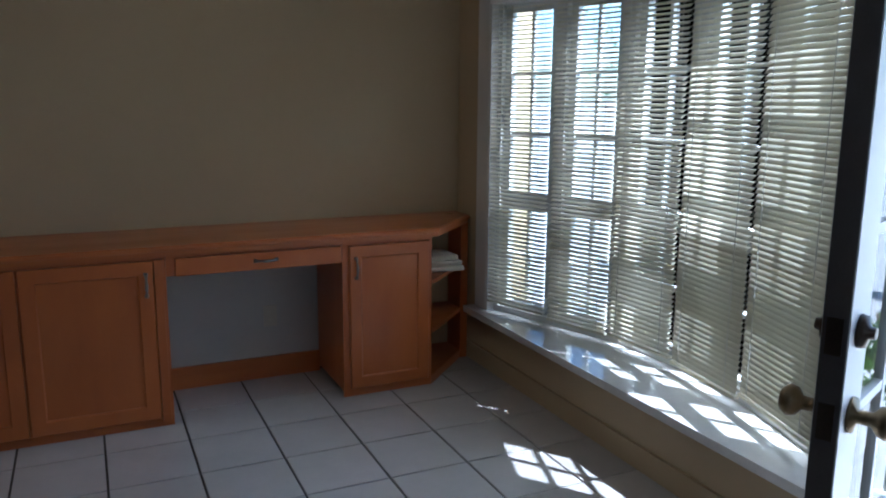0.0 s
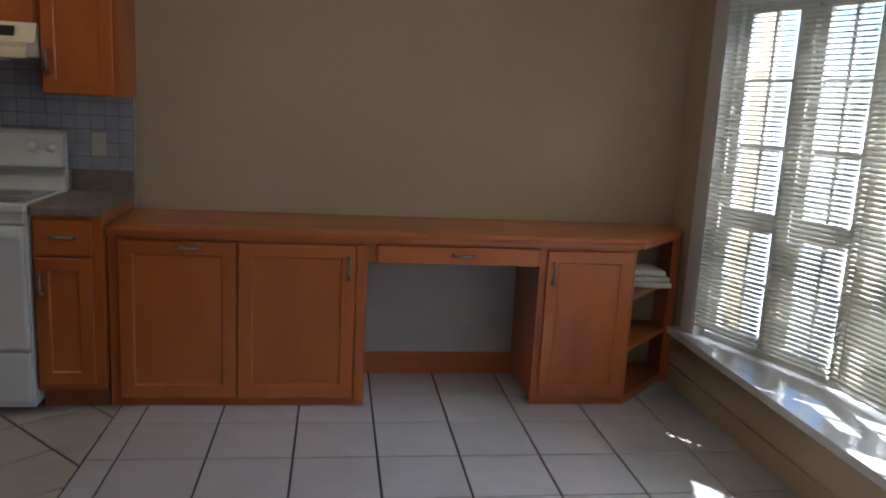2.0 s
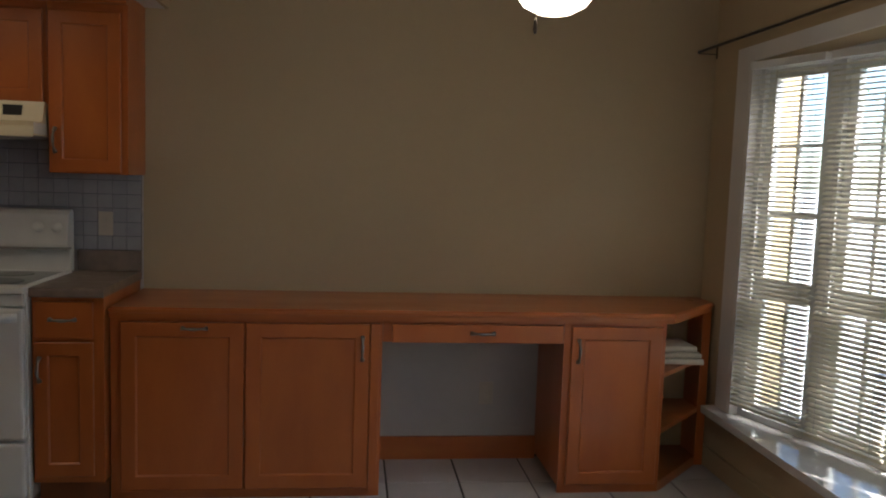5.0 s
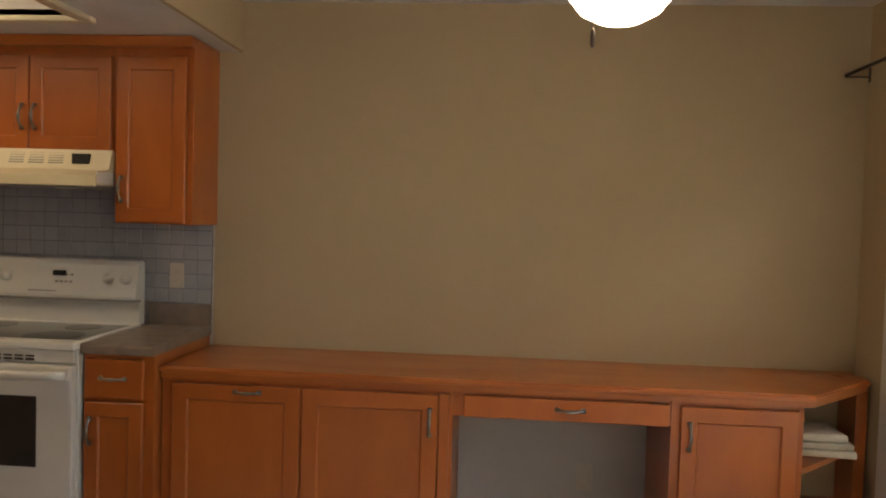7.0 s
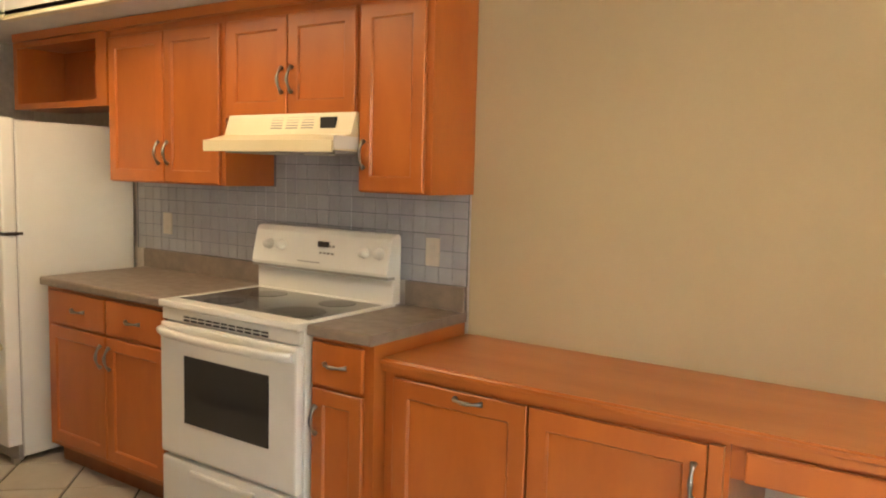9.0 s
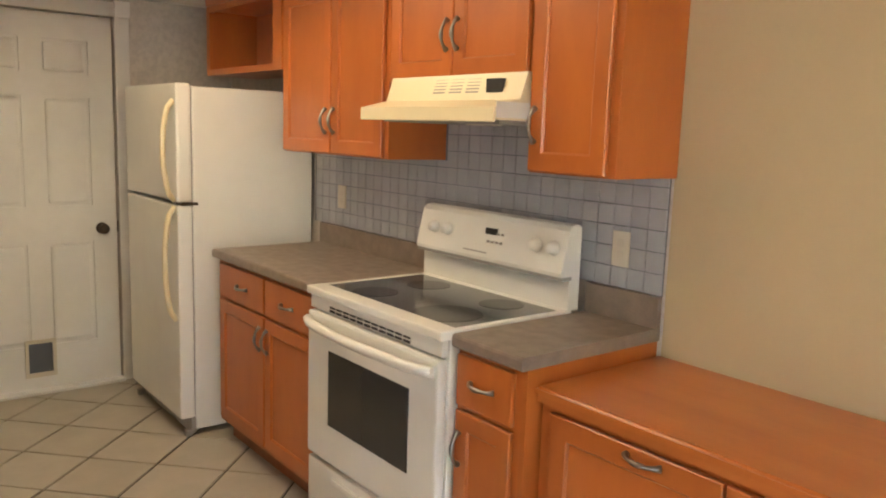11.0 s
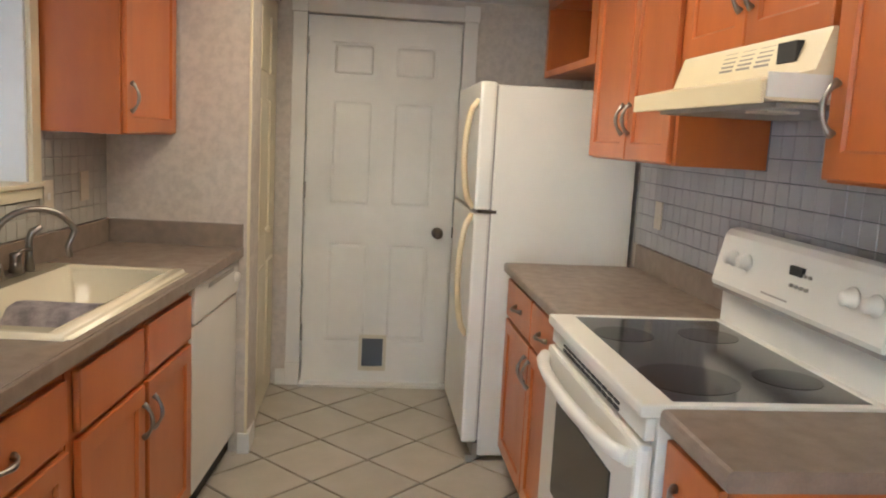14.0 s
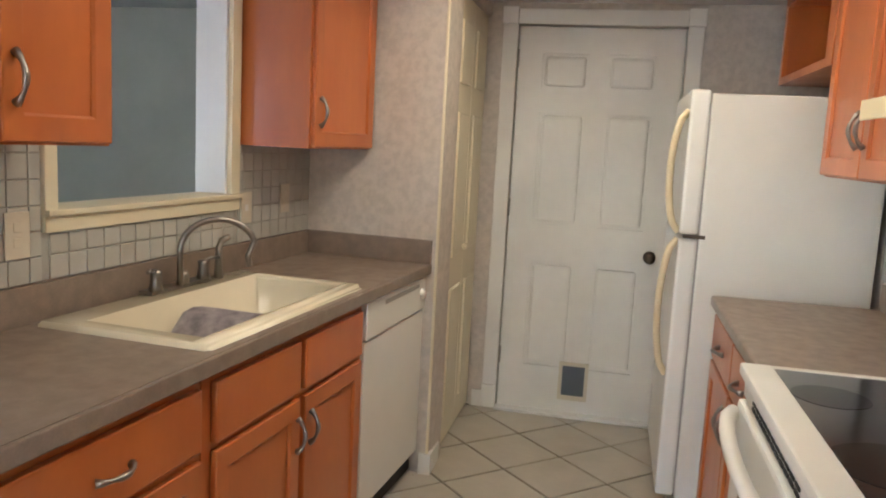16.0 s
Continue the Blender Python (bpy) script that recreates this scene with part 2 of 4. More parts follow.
# ---- large structure ----
WEST, NORTH, EAST = -3.895, 4.60, 2.05
KCEIL, CEILZ = 2.14, 2.36
CX, CY = -2.94, 2.945     # corner of the wall that ends the sink run
WTOP, LEDGE = 1.98, 0.335
structure("floor", boxes((-8.2, -3.2, -0.12, 2.35, 5.0, -0.008)), GROUT)
structure("wall_north", boxes((-0.738, NORTH, 0, EAST + 0.5, NORTH + 0.15, 2.5)), WALL)
structure("wall_kitchen_north", boxes((WEST - 0.3, NORTH, 0, -0.739, NORTH + 0.15, 2.5)), PAPER)
structure("wall_west", boxes((WEST - 0.15, 2.2, 0, WEST, 3.095, KCEIL), (WEST - 0.15, 3.93, 0, WEST, 4.95, KCEIL), (WEST - 0.15, 3.095, 2.032, WEST, 3.93, KCEIL)), PAPER)
# unseen backing wall, added to keep daylight from behind the closed door
structure("wall_behind_door", boxes((WEST - 1.0, 2.9, 0, WEST - 0.9, 4.3, 2.2)), WALL)
structure("wall_return", boxes((CX - 0.15, 2.30, 0, CX - 0.001, CY, KCEIL)), PAPER)
structure("wall_south", boxes((-8.2, -3.2, 0, EAST + 0.15, -3.0, 2.5)), GREENWALL)
structure("wall_far_west", boxes((-5.8, -3.0, 0, -5.6, 2.2, 2.5), (-5.6, 2.05, 0, -3.25, 2.2, 2.5)), GREENWALL)
structure("ceiling", boxes((-8.2, -3.2, CEILZ, EAST + 0.15, 2.2, CEILZ + 0.1), (-0.62, 2.2, CEILZ, EAST + 0.15, NORTH, CEILZ + 0.1), (-8.2, 2.2, 2.5, -0.62, NORTH + 0.4, 2.6)), CEIL)
TX0, TX1, TY0, TY1 = -3.0, -1.05, 3.0, 4.0
structure("kitchen_ceiling", boxes((WEST, TY1, KCEIL, -0.64, NORTH + 0.2, KCEIL + 0.05), (WEST, 2.2, KCEIL, -0.64, TY0, KCEIL + 0.05), (WEST, TY0, KCEIL, TX0, TY1, KCEIL + 0.05), (TX1, TY0, KCEIL, -0.64, TY1, KCEIL + 0.05)), CEIL)
structure("soffit_face", boxes((-0.64, 2.2, KCEIL, -0.62, NORTH, CEILZ)), WALL)
structure("tray_walls", boxes((TX0 - 0.02, TY0, KCEIL + 0.05, TX0, TY1, 2.42), (TX1, TY0, KCEIL + 0.05, TX1 + 0.02, TY1, 2.42), (TX0, TY0 - 0.02, KCEIL + 0.05, TX1, TY0, 2.42), (TX0, TY1, KCEIL + 0.05, TX1, TY1 + 0.02, 2.42), (TX0, TY0, 2.42, TX1, TY1, 2.45)), CEIL)
structure("tray_trim", boxes((TX0 - 0.05, TY1, KCEIL - 0.02, TX1 + 0.05, TY1 + 0.05, KCEIL + 0.03), (TX0 - 0.05, TY0 - 0.05, KCEIL - 0.02, TX1 + 0.05, TY0, KCEIL + 0.03), (TX0 - 0.05, TY0, KCEIL - 0.02, TX0, TY1, KCEIL + 0.03), (TX1, TY0, KCEIL - 0.02, TX1 + 0.05, TY1, KCEIL + 0.03), bevel=0.008), CREAM)
# right wall with the bow window and the doorway
BOW = [(2.065, 4.195), (2.20, 3.81), (2.315, 3.44), (2.345, 3.025), (2.275, 2.57), (2.135, 2.11)]
DY0, DY1 = 0.86, 1.77
structure("wall_east", boxes((EAST, 4.215, 0, EAST + 0.15, NORTH, CEILZ), (EAST, 2.03, WTOP, EAST + 0.15, 4.215, CEILZ), (EAST, 2.03, 0, EAST + 0.12, 4.215, LEDGE - 0.04), (EAST, DY1, 0, EAST + 0.15, 2.03, CEILZ), (EAST, DY0, 2.06, EAST + 0.15, DY1, CEILZ), (EAST, -3.0, 0, EAST + 0.15, DY0, CEILZ)), WALL)
OUTB = [(x + 0.09, y) for x, y in BOW]
structure("bow_ceiling", prism(bmesh.new(), [(EAST + 0.15, 4.215)] + OUTB + [(EAST + 0.15, 2.03)], WTOP, WTOP + 0.25), CEIL)
structure("bow_base", prism(bmesh.new(), [(EAST + 0.12, 4.215)] + OUTB + [(EAST + 0.12, 2.03)], 0, LEDGE - 0.04), STUCCO)
structure("ledge", prism(bmesh.new(), [(1.965, 4.345), (2.05, 4.345), (2.05, 4.215)] + OUTB + [(2.05, 2.03), (2.05, 1.93), (1.965, 1.93)], LEDGE - 0.035, LEDGE), SILL, "glossy white painted ledge under the bow window")
structure("window_trim", boxes((EAST - 0.015, 4.218, LEDGE, EAST - 0.001, 4.34, WTOP + 0.07), (EAST - 0.015, 1.955, LEDGE, EAST - 0.001, 2.025, WTOP + 0.07), (EAST - 0.015, 2.025, WTOP, EAST - 0.001, 4.218, WTOP + 0.07), (EAST - 0.015, 4.196, LEDGE, EAST + 0.045, 4.2145, WTOP - 0.001), (EAST - 0.015, 2.031, LEDGE, EAST + 0.11, 2.05, WTOP - 0.001)), WHITE)
structure("baseboard_east", boxes((EAST - 0.016, DY1 + 0.08, 0, EAST - 0.001, NORTH, 0.10)), WALL)
structure("baseboard_knee", boxes((0.388, 4.538, 0, 1.188, 4.554, 0.115)), WOODX)


def sash(bm, w, z0, z1, cols, rows, f=0.04):
    box(bm, -w / 2, -0.02, z0, -w / 2 + f, 0.02, z1)
    box(bm, w / 2 - f, -0.02, z0, w / 2, 0.02, z1)
    box(bm, -w / 2 + f, -0.02, z0, w / 2 - f, 0.02, z0 + f)
    box(bm, -w / 2 + f, -0.02, z1 - f, w / 2 - f, 0.02, z1)
    for c in range(1, cols):
        x = -w / 2 + f + (w - 2 * f) * c / cols
        box(bm, x - 0.008, -0.012, z0 + f, x + 0.008, 0.012, z1 - f)
    for r in range(1, rows):
        z = z0 + f + (z1 - z0 - 2 * f) * r / rows
        box(bm, -w / 2 + f, -0.010, z - 0.008, w / 2 - f, 0.010, z + 0.008)


MEET = 0.93
for i, (a, b) in enumerate(zip(BOW, BOW[1:])):
    a, b = Vector((*a, 0)), Vector((*b, 0))
    mid, d = (a + b) / 2, (b - a)
    w = d.length
    win = new(f"window_{i + 1}")
    tagged(win, "tall white-framed bow window section with small panes", "window", "bow window sections", "structure")
    win.matrix_world = Matrix.Translation(mid) @ Matrix.Rotation(math.atan2(d.y, d.x), 4, "Z") @ Matrix.Translation((0, 0.055, 0))
    part("window_frame", boxes((-w / 2 - 0.02, -0.045, LEDGE, -w / 2 + 0.03, 0.045, WTOP), (w / 2 - 0.03, -0.045, LEDGE, w / 2 + 0.02, 0.045, WTOP), (-w / 2 + 0.03, -0.045, LEDGE, w / 2 - 0.03, 0.045, LEDGE + 0.03), (-w / 2 + 0.03, -0.045, WTOP - 0.04, w / 2 - 0.03, 0.045, WTOP)), VINYL, win)
    bm = bmesh.new()
    sash(bm, w - 0.07, LEDGE + 0.032, MEET + 0.02, 2, 2)
    part("lower_sash", bm, VINYL, win)
    bm = bmesh.new()
    sash(bm, w - 0.07, MEET + 0.022, WTOP - 0.042, 2, 3)
    part("upper_sash", bm, VINYL, win)
    for name, z0, z1 in (("lower_pane", LEDGE + 0.07, MEET - 0.02), ("upper_pane", MEET + 0.06, WTOP - 0.08)):
        p = part(name, boxes((-w / 2 + 0.07, -0.003, z0, w / 2 - 0.07, 0.003, z1)), PANE, win, "clear glass pane")
        p.visible_shadow = False

# door and closet at the west end
door = thing("door_1", "white six-panel door with a cat flap, closed", "door", kind="structure")
DW0, DW1, DX = 3.105, 3.918, WEST - 0.02


def six_panel(bm, x, y0, y1, z0, z1, thick=0.04):
    """A door leaf across y with raised panels on its +x face."""
    w = y1 - y0
    box(bm, x - thick, y0, z0, x - 0.016, y1, z1)
    st, mid = 0.125 * w / 0.82, (y0 + y1) / 2
    rails = [(z0, z0 + 0.24), (z0 + 0.80, z0 + 1.00), (z0 + 1.58, z0 + 1.70), (z1 - 0.13, z1)]
    for a, b in ((y0, y0 + st), (mid - 0.05, mid + 0.05), (y1 - st, y1)):
        box(bm, x - 0.018, a, z0, x, b, z1)
    for a, b in rails:
        box(bm, x - 0.018, y0 + st, a, x - 0.0005, mid - 0.05, b)
        box(bm, x - 0.018, mid + 0.05, a, x - 0.0005, y1 - st, b)
    for (_, a), (b, _) in zip(rails, rails[1:]):
        for c, e in ((y0 + st, mid - 0.05), (mid + 0.05, y1 - st)):
            box(bm, x - 0.034, c + 0.014, a + 0.014, x - 0.001, e - 0.014, b - 0.014, bevel=0.016)


bm = bmesh.new()
six_panel(bm, DX, DW0, DW1, 0.015, 2.022)
part("door_leaf", bm, WHITE, door)
part("door_knob", lathe(bmesh.new(), [(0.032, 0), (0.032, 0.006), (0.012, 0.012), (0.012, 0.035), (0.026, 0.045), (0.028, 0.058), (0.02, 0.068), (0.004, 0.07)], (DX, 3.838, 0.885), "x"), BRONZE, door, "dark bronze round knob")
part("jamb_stop", boxes((WEST - 0.10, 3.095, 0, DX - 0.041, DW0 + 0.03, 2.032), (WEST - 0.10, DW1 - 0.03, 0, DX - 0.041, 3.93, 2.032), (WEST - 0.10, DW0 + 0.03, 2.0, DX - 0.041, DW1 - 0.03, 2.032), (WEST - 0.10, DW0 + 0.03, 0, DX - 0.041, DW1 - 0.03, 0.04)), WHITE, door)
part("latch_plate", boxes((DX - 0.02, DW1 + 0.001, 0.86, DX + 0.001, DW1 + 0.007, 0.92)), BRONZE, door)
# black strip under the leaf stands in for the shade of the gap
part("door_gap", boxes((DX - 0.03, DW0, 0.010, DX - 0.002, DW1, 0.016)), DARK, door)
part("threshold", boxes((WEST - 0.02, DW0 - 0.01, 0, WEST + 0.045, DW1 + 0.01, 0.016), bevel=0.003), WHITE, door)
for z in (0.25, 1.05, 1.82):
    part("hinge", boxes((DX - 0.01, DW0 - 0.007, z, DX + 0.006, DW0 + 0.001, z + 0.09)), NICKEL, door)
fl = thing("cat_flap", "small cat flap with a smoky panel in the door", "cat flap")
part("flap_frame", boxes((DX - 0.002, 3.425, 0.085, DX + 0.012, 3.442, 0.29), (DX - 0.002, 3.562, 0.085, DX + 0.012, 3.579, 0.29), (DX - 0.002, 3.442, 0.272, DX + 0.012, 3.562, 0.29), (DX - 0.002, 3.442, 0.085, DX + 0.014, 3.562, 0.108)), PLATE, fl)
part("flap_panel", boxes((DX - 0.001, 3.443, 0.109, DX + 0.004, 3.561, 0.271)), FLAP, fl, "smoky plastic flap")
trim = thing("door_casing", "white moulded casing with corner blocks round the door", "door casing", kind="structure")
CW = 0.085
for name, bx in (("casing_side", (WEST, DW0 - CW, 0.13, WEST + 0.018, DW0 - 0.008, 2.032)), ("casing_side", (WEST, DW1 + 0.008, 0.13, WEST + 0.018, DW1 + CW, 2.032)), ("casing_head", (WEST, DW0 - 0.008, 2.032, WEST + 0.018, DW1 + 0.008, 2.108)),
                 ("corner_block", (WEST, DW0 - CW - 0.006, 2.032, WEST + 0.024, DW0 - 0.008, 2.117)), ("corner_block", (WEST, DW1 + 0.008, 2.032, WEST + 0.024, DW1 + CW + 0.006, 2.117)),
                 ("plinth_block", (WEST, DW0 - CW - 0.003, 0, WEST + 0.022, DW0 - 0.008, 0.13)), ("plinth_block", (WEST, DW1 + 0.008, 0, WEST + 0.022, DW1 + CW + 0.003, 0.13))):
    part(name, boxes(bx, bevel=0.005), WHITE, trim)
structure("baseboard_west", boxes((WEST, CY + 0.02, 0, WEST + 0.014, DW0 - CW - 0.004, 0.09), (WEST, DW1 + CW + 0.004, 0, WEST + 0.014, NORTH + 0.1, 0.09)), WHITE)
structure("closet_wall", boxes((WEST, CY - 0.07, 2.07, CX - 0.15, CY + 0.01, KCEIL), (CX - 0.22, CY - 0.07, 0, CX - 0.151, CY + 0.01, KCEIL)), PAPER)
structure("corner_baseboard", boxes((CX - 0.16, CY + 0.001, 0, CX, CY + 0.016, 0.09), (CX, CY - 0.035, 0, CX + 0.014, CY + 0.016, 0.09)), WHITE)
structure("corner_bead", boxes((CX - 0.008, CY - 0.008, 0.09, CX + 0.004, CY + 0.004, KCEIL), bevel=0.003), CREAM)
closet = thing("closet_door", "cream folding closet door with raised panels, closed", "closet door", kind="structure")
for k in range(2):
    x0, x1 = WEST + 0.02 + k * 0.352, WEST + 0.02 + (k + 1) * 0.352 - 0.006
    bm = boxes((x0, CY - 0.035, 0.02, x1, CY - 0.005, 2.06))
    for z0, z1 in ((0.15, 0.75), (0.90, 1.55), (1.68, 1.95)):
        box(bm, x0 + 0.06, CY - 0.012, z0, x1 - 0.06, CY + 0.004, z1, bevel=0.007)
    part("closet_leaf", bm, CREAM, closet)
part("closet_knob", lathe(bmesh.new(), [(0.008, 0), (0.008, 0.012), (0.017, 0.02), (0.014, 0.032), (0.003, 0.036)], (-3.45, CY - 0.005, 0.93), "y"), CREAM, closet)


# ---- cabinets ----
def pull(parent, p, length, upright, out=(0, -1, 0)):
    """A bowed metal pull at p on a face that looks along out."""
    o, bm = Vector(out), bmesh.new()
    ax = Vector((0, 0, 1)) if upright else Vector((o.y, -o.x, 0))
    pts = [Vector(p) + ax * (length * (t - 0.5)) + o * (0.003 + 0.026 * math.sin(math.pi * t) ** 0.7) for t in [k / 10 for k in range(11)]]
    tube(bm, pts, 0.005, 8, [0.010, 0.007, 0.005, 0.0055, 0.007, 0.0075, 0.007, 0.0055, 0.005, 0.007, 0.010])
    return part("handle", bm, NICKEL, parent, "brushed nickel bow handle")


def door_frame(bm, x0, x1, y0, y1, z0, z1, f, bev=0.003):
    """One ring of a door frame, with softened outer and inner edges."""
    def ring(i, y):
        return [bm.verts.new(p) for p in ((x0 + i, y, z0 + i), (x1 - i, y, z0 + i), (x1 - i, y, z1 - i), (x0 + i, y, z1 - i))]
    loops = [ring(0, y0 + bev), ring(bev, y0), ring(f - 2 * bev, y0), ring(f, y0 + 2 * bev), ring(f, y1 - 2 * bev), ring(f - 2 * bev, y1), ring(bev, y1), ring(0, y1 - bev)]
    for a, b in zip(loops, loops[1:] + loops[:1]):
        for k in range(4):
            bm.faces.new((a[k], a[(k + 1) % 4], b[(k + 1) % 4], b[k]))
    bmesh.ops.recalc_face_normals(bm, faces=bm.faces[:])


def front(parent, name, x0, x1, z0, z1, y, panel=True, frame=0.058, handle=None, mat=None):
    """A door or drawer front that looks to -y, its back on the plane y."""
    mat = mat or WOOD
    t = 0.019
    bm = bmesh.new()
    if panel:
        door_frame(bm, x0, x1, y - t, y, z0, z1, frame)
        ob = part(name, bm, mat, parent)
        bm = bmesh.new()
        box(bm, x0 + frame - 0.004, y - t + 0.009, z0 + frame - 0.004, x1 - frame + 0.004, y - 0.002, z1 - frame + 0.004)
        part("panel", bm, mat, ob)
    else:
        box(bm, x0, y - t, z0, x1, y, z1, bevel=0.006)
        ob = part(name, bm, mat, parent)
    if handle:
        kind, hx, hz = handle
        pull(ob, (hx, y - t, hz), 0.10, kind == "v")
    return ob


def carcass(parent, x0, x1, y0, y1, z0, z1, toe=0.0, open_front=False, mat=None, inside=None):
    """Cabinet body; y0 is its front plane."""
    t = 0.018
    items = [(x0, y0, z0, x0 + t, y1, z1), (x1 - t, y0, z0, x1, y1, z1), (x0 + t, y0, z0, x1 - t, y1, z0 + t), (x0 + t, y0, z1 - t, x1 - t, y1, z1), (x0 + t, y1 - t, z0 + t, x1 - t, y1, z1 - t)]
    for nm, it in zip(("side_panel", "side_panel", "bottom_panel", "top_panel", "back_panel"), items):
        part(nm, boxes(it), mat or WOOD, parent)
    if not open_front:
        part("face_frame", boxes((x0 + t, y0, z0 + t, x1 - t, y0 + t, z1 - t)), mat or WOOD, parent)
    if toe:
        part("toe_kick", boxes((x0, y0 + toe, 0, x1, y0 + toe + 0.018, z0)), DARKWOOD, parent)


NF = 4.046       # plane of the northern base fronts
BH = 0.875
# northern base run
c = thing("base_cabinet", "orange maple base cabinet, two drawers over two doors, beside the refrigerator", "cabinet")
carcass(c, -2.765, -1.840, NF, NORTH - 0.004, 0.10, BH, toe=0.06)
front(c, "drawer", -2.729, -2.275, 0.705, 0.858, NF, False, handle=("h", -2.476, 0.782))
front(c, "drawer", -2.264, -1.856, 0.705, 0.858, NF, False, handle=("h", -2.060, 0.782))
front(c, "door", -2.729, -2.275, 0.13, 0.69, NF, handle=("v", -2.302, 0.60))
front(c, "door", -2.264, -1.856, 0.13, 0.69, NF, handle=("v", -2.236, 0.60))
c = thing("base_cabinet", "narrow orange maple base cabinet with one drawer and door", "cabinet")
carcass(c, -1.031, -0.752, NF, NORTH - 0.004, 0.10, BH, toe=0.06)
front(c, "drawer", -1.020, -0.791, 0.705, 0.858, NF, False, handle=("h", -0.905, 0.785))
front(c, "door", -1.020, -0.791, 0.13, 0.69, NF, handle=("v", -0.996, 0.58))


def worktop(name, x0, x1, label, end_right=False, end_left=False):
    w = thing(name, label, "worktop")
    y0 = 4.015
    part("top", profile_x(bmesh.new(), [(NORTH - 0.004, 0.876), (y0 + 0.004, 0.876), (y0, 0.882), (y0, 0.904), (y0 + 0.003, 0.911), (y0 + 0.010, 0.914), (NORTH - 0.004, 0.914)], x0, x1), LAMINATE, w)
    part("upstand", boxes((x0, NORTH - 0.026, 0.914, x1, NORTH - 0.004, 1.012), bevel=0.003), LAMINATE, w)
    return w


worktop("worktop", -2.780, -1.817, "grey-brown laminate worktop between refrigerator and stove")
worktop("worktop", -1.031, -0.745, "grey-brown laminate worktop at the end beside the stove")


# upper cabinets
UF = 4.316
def upper(x0, x1, z0, doors, label, z1=2.09, yf=UF, back=NORTH):
    u = thing("wall_cabinet", label, "cabinet")
    carcass(u, x0, x1, yf, back - 0.004, z0, z1)
    for a, b, hx in doors:
        front(u, "door", a, b, z0 + 0.006, z1 - 0.035, yf, handle=("v", hx, z0 + 0.14))
    return u


upper(-1.056, -0.728, 1.37, [(-1.049, -0.755, -1.023)], "tall orange maple wall cabinet at the end of the run")
upper(-1.810, -1.058, 1.660, [(-1.782, -1.428, -1.452), (-1.422, -1.072, -1.397)], "short orange maple wall cabinet with two doors over the hood")
upper(-2.645, -1.812, 1.37, [(-2.636, -2.218, -2.247), (-2.210, -1.835, -2.181)], "orange maple wall cabinet with two doors above the worktop")
u = thing("open_wall_cabinet", "open orange maple cabinet above the refrigerator, empty", "cabinet")
carcass(u, -3.521, -2.650, UF, NORTH - 0.004, 1.735, 2.09, open_front=True)
part("face_frame", boxes((-3.521, UF - 0.019, 1.735, -3.481, UF, 2.09), (-2.741, UF - 0.019, 1.735, -2.650, UF, 2.09), (-3.481, UF - 0.019, 1.735, -2.741, UF, 1.765), (-3.481, UF - 0.019, 2.06, -2.741, UF, 2.09)), WOOD, u)
structure("cabinet_cornice", profile_x(bmesh.new(), [(NORTH - 0.004, 2.09), (UF, 2.09), (UF - 0.022, 2.095), (UF - 0.026, 2.137), (NORTH - 0.004, 2.137)], -3.521, -0.728), WOODX)

# hood
h = thing("range_hood", "yellowed ivory metal range hood under the wall cabinet", "range hood")
part("hood_shell", profile_x(bmesh.new(), [(NORTH - 0.004, 1.668), (4.298, 1.668), (4.271, 1.585), (4.172, 1.560), (4.170, 1.527), (4.195, 1.522), (NORTH - 0.004, 1.522)], -1.765, -1.064), IVORY, h)
# thin side plate in a whiter enamel than the shell
part("side_face", boxes((-1.0638, 4.176, 1.528, -1.0600, 4.310, 1.575)), APPL, h, "white side face")
part("hood_lip", boxes((-1.770, 4.163, 1.515, -1.060, 4.172, 1.560), bevel=0.003), IVORY, h)
part("hood_filter", boxes((-1.695, 4.213, 1.510, -1.090, 4.555, 1.521)), VENT, h, "grey mesh filter")
for k in range(3):
    for j in range(5):
        zz = 1.608 + j * 0.0100
        part("vent_slot", boxes((-1.498 + k * 0.085, 4.270 + (zz - 1.585) * 0.361, zz, -1.434 + k * 0.085, 4.285 + (zz - 1.585) * 0.361, zz + 0.005)), VENT, h)
part("switch_panel", boxes((-1.223, 4.275, 1.608, -1.150, 4.321, 1.650)), DARK, h, "small black switch panel")
part("light_lens", boxes((-1.283, 4.249, 1.505, -1.191, 4.321, 1.511)), PLATE, h)

# stove
SX0, SX1, SY = -1.810, -1.037, 4.005
s = thing("stove", "white freestanding electric range with a black glass top", "stove")
part("body", boxes((SX0, SY + 0.01, 0.03, SX1, 4.555, 0.895), bevel=0.004), APPL, s)
part("cooktop_frame", boxes((SX0 - 0.004, SY - 0.03, 0.893, SX1 + 0.004, SY + 0.045, 0.922), (SX0 - 0.004, 4.478, 0.893, SX1 + 0.004, 4.519, 0.922), (SX0 - 0.004, SY + 0.04, 0.893, SX0 + 0.022, 4.483, 0.922), (SX1 - 0.022, SY + 0.04, 0.893, SX1 + 0.004, 4.483, 0.922), bevel=0.007), APPL, s)
gl = part("glass_top", boxes((SX0 + 0.018, SY + 0.04, 0.90, SX1 - 0.018, 4.483, 0.919)), BLACKGLASS, s, "black ceramic glass")
for bx, by, br in ((-1.605, 4.370, 0.080), (-1.225, 4.385, 0.075), (-1.600, 4.130, 0.080), (-1.215, 4.145, 0.112)):
    part("burner", lathe(bmesh.new(), [(br, 0), (br, 0.0006)], (bx, by, 0.9192), seg=40), BURNER, gl)
part("oven_door", boxes((SX0 + 0.004, SY - 0.028, 0.30, SX1 - 0.004, SY + 0.008, 0.835), bevel=0.012), APPL, s)
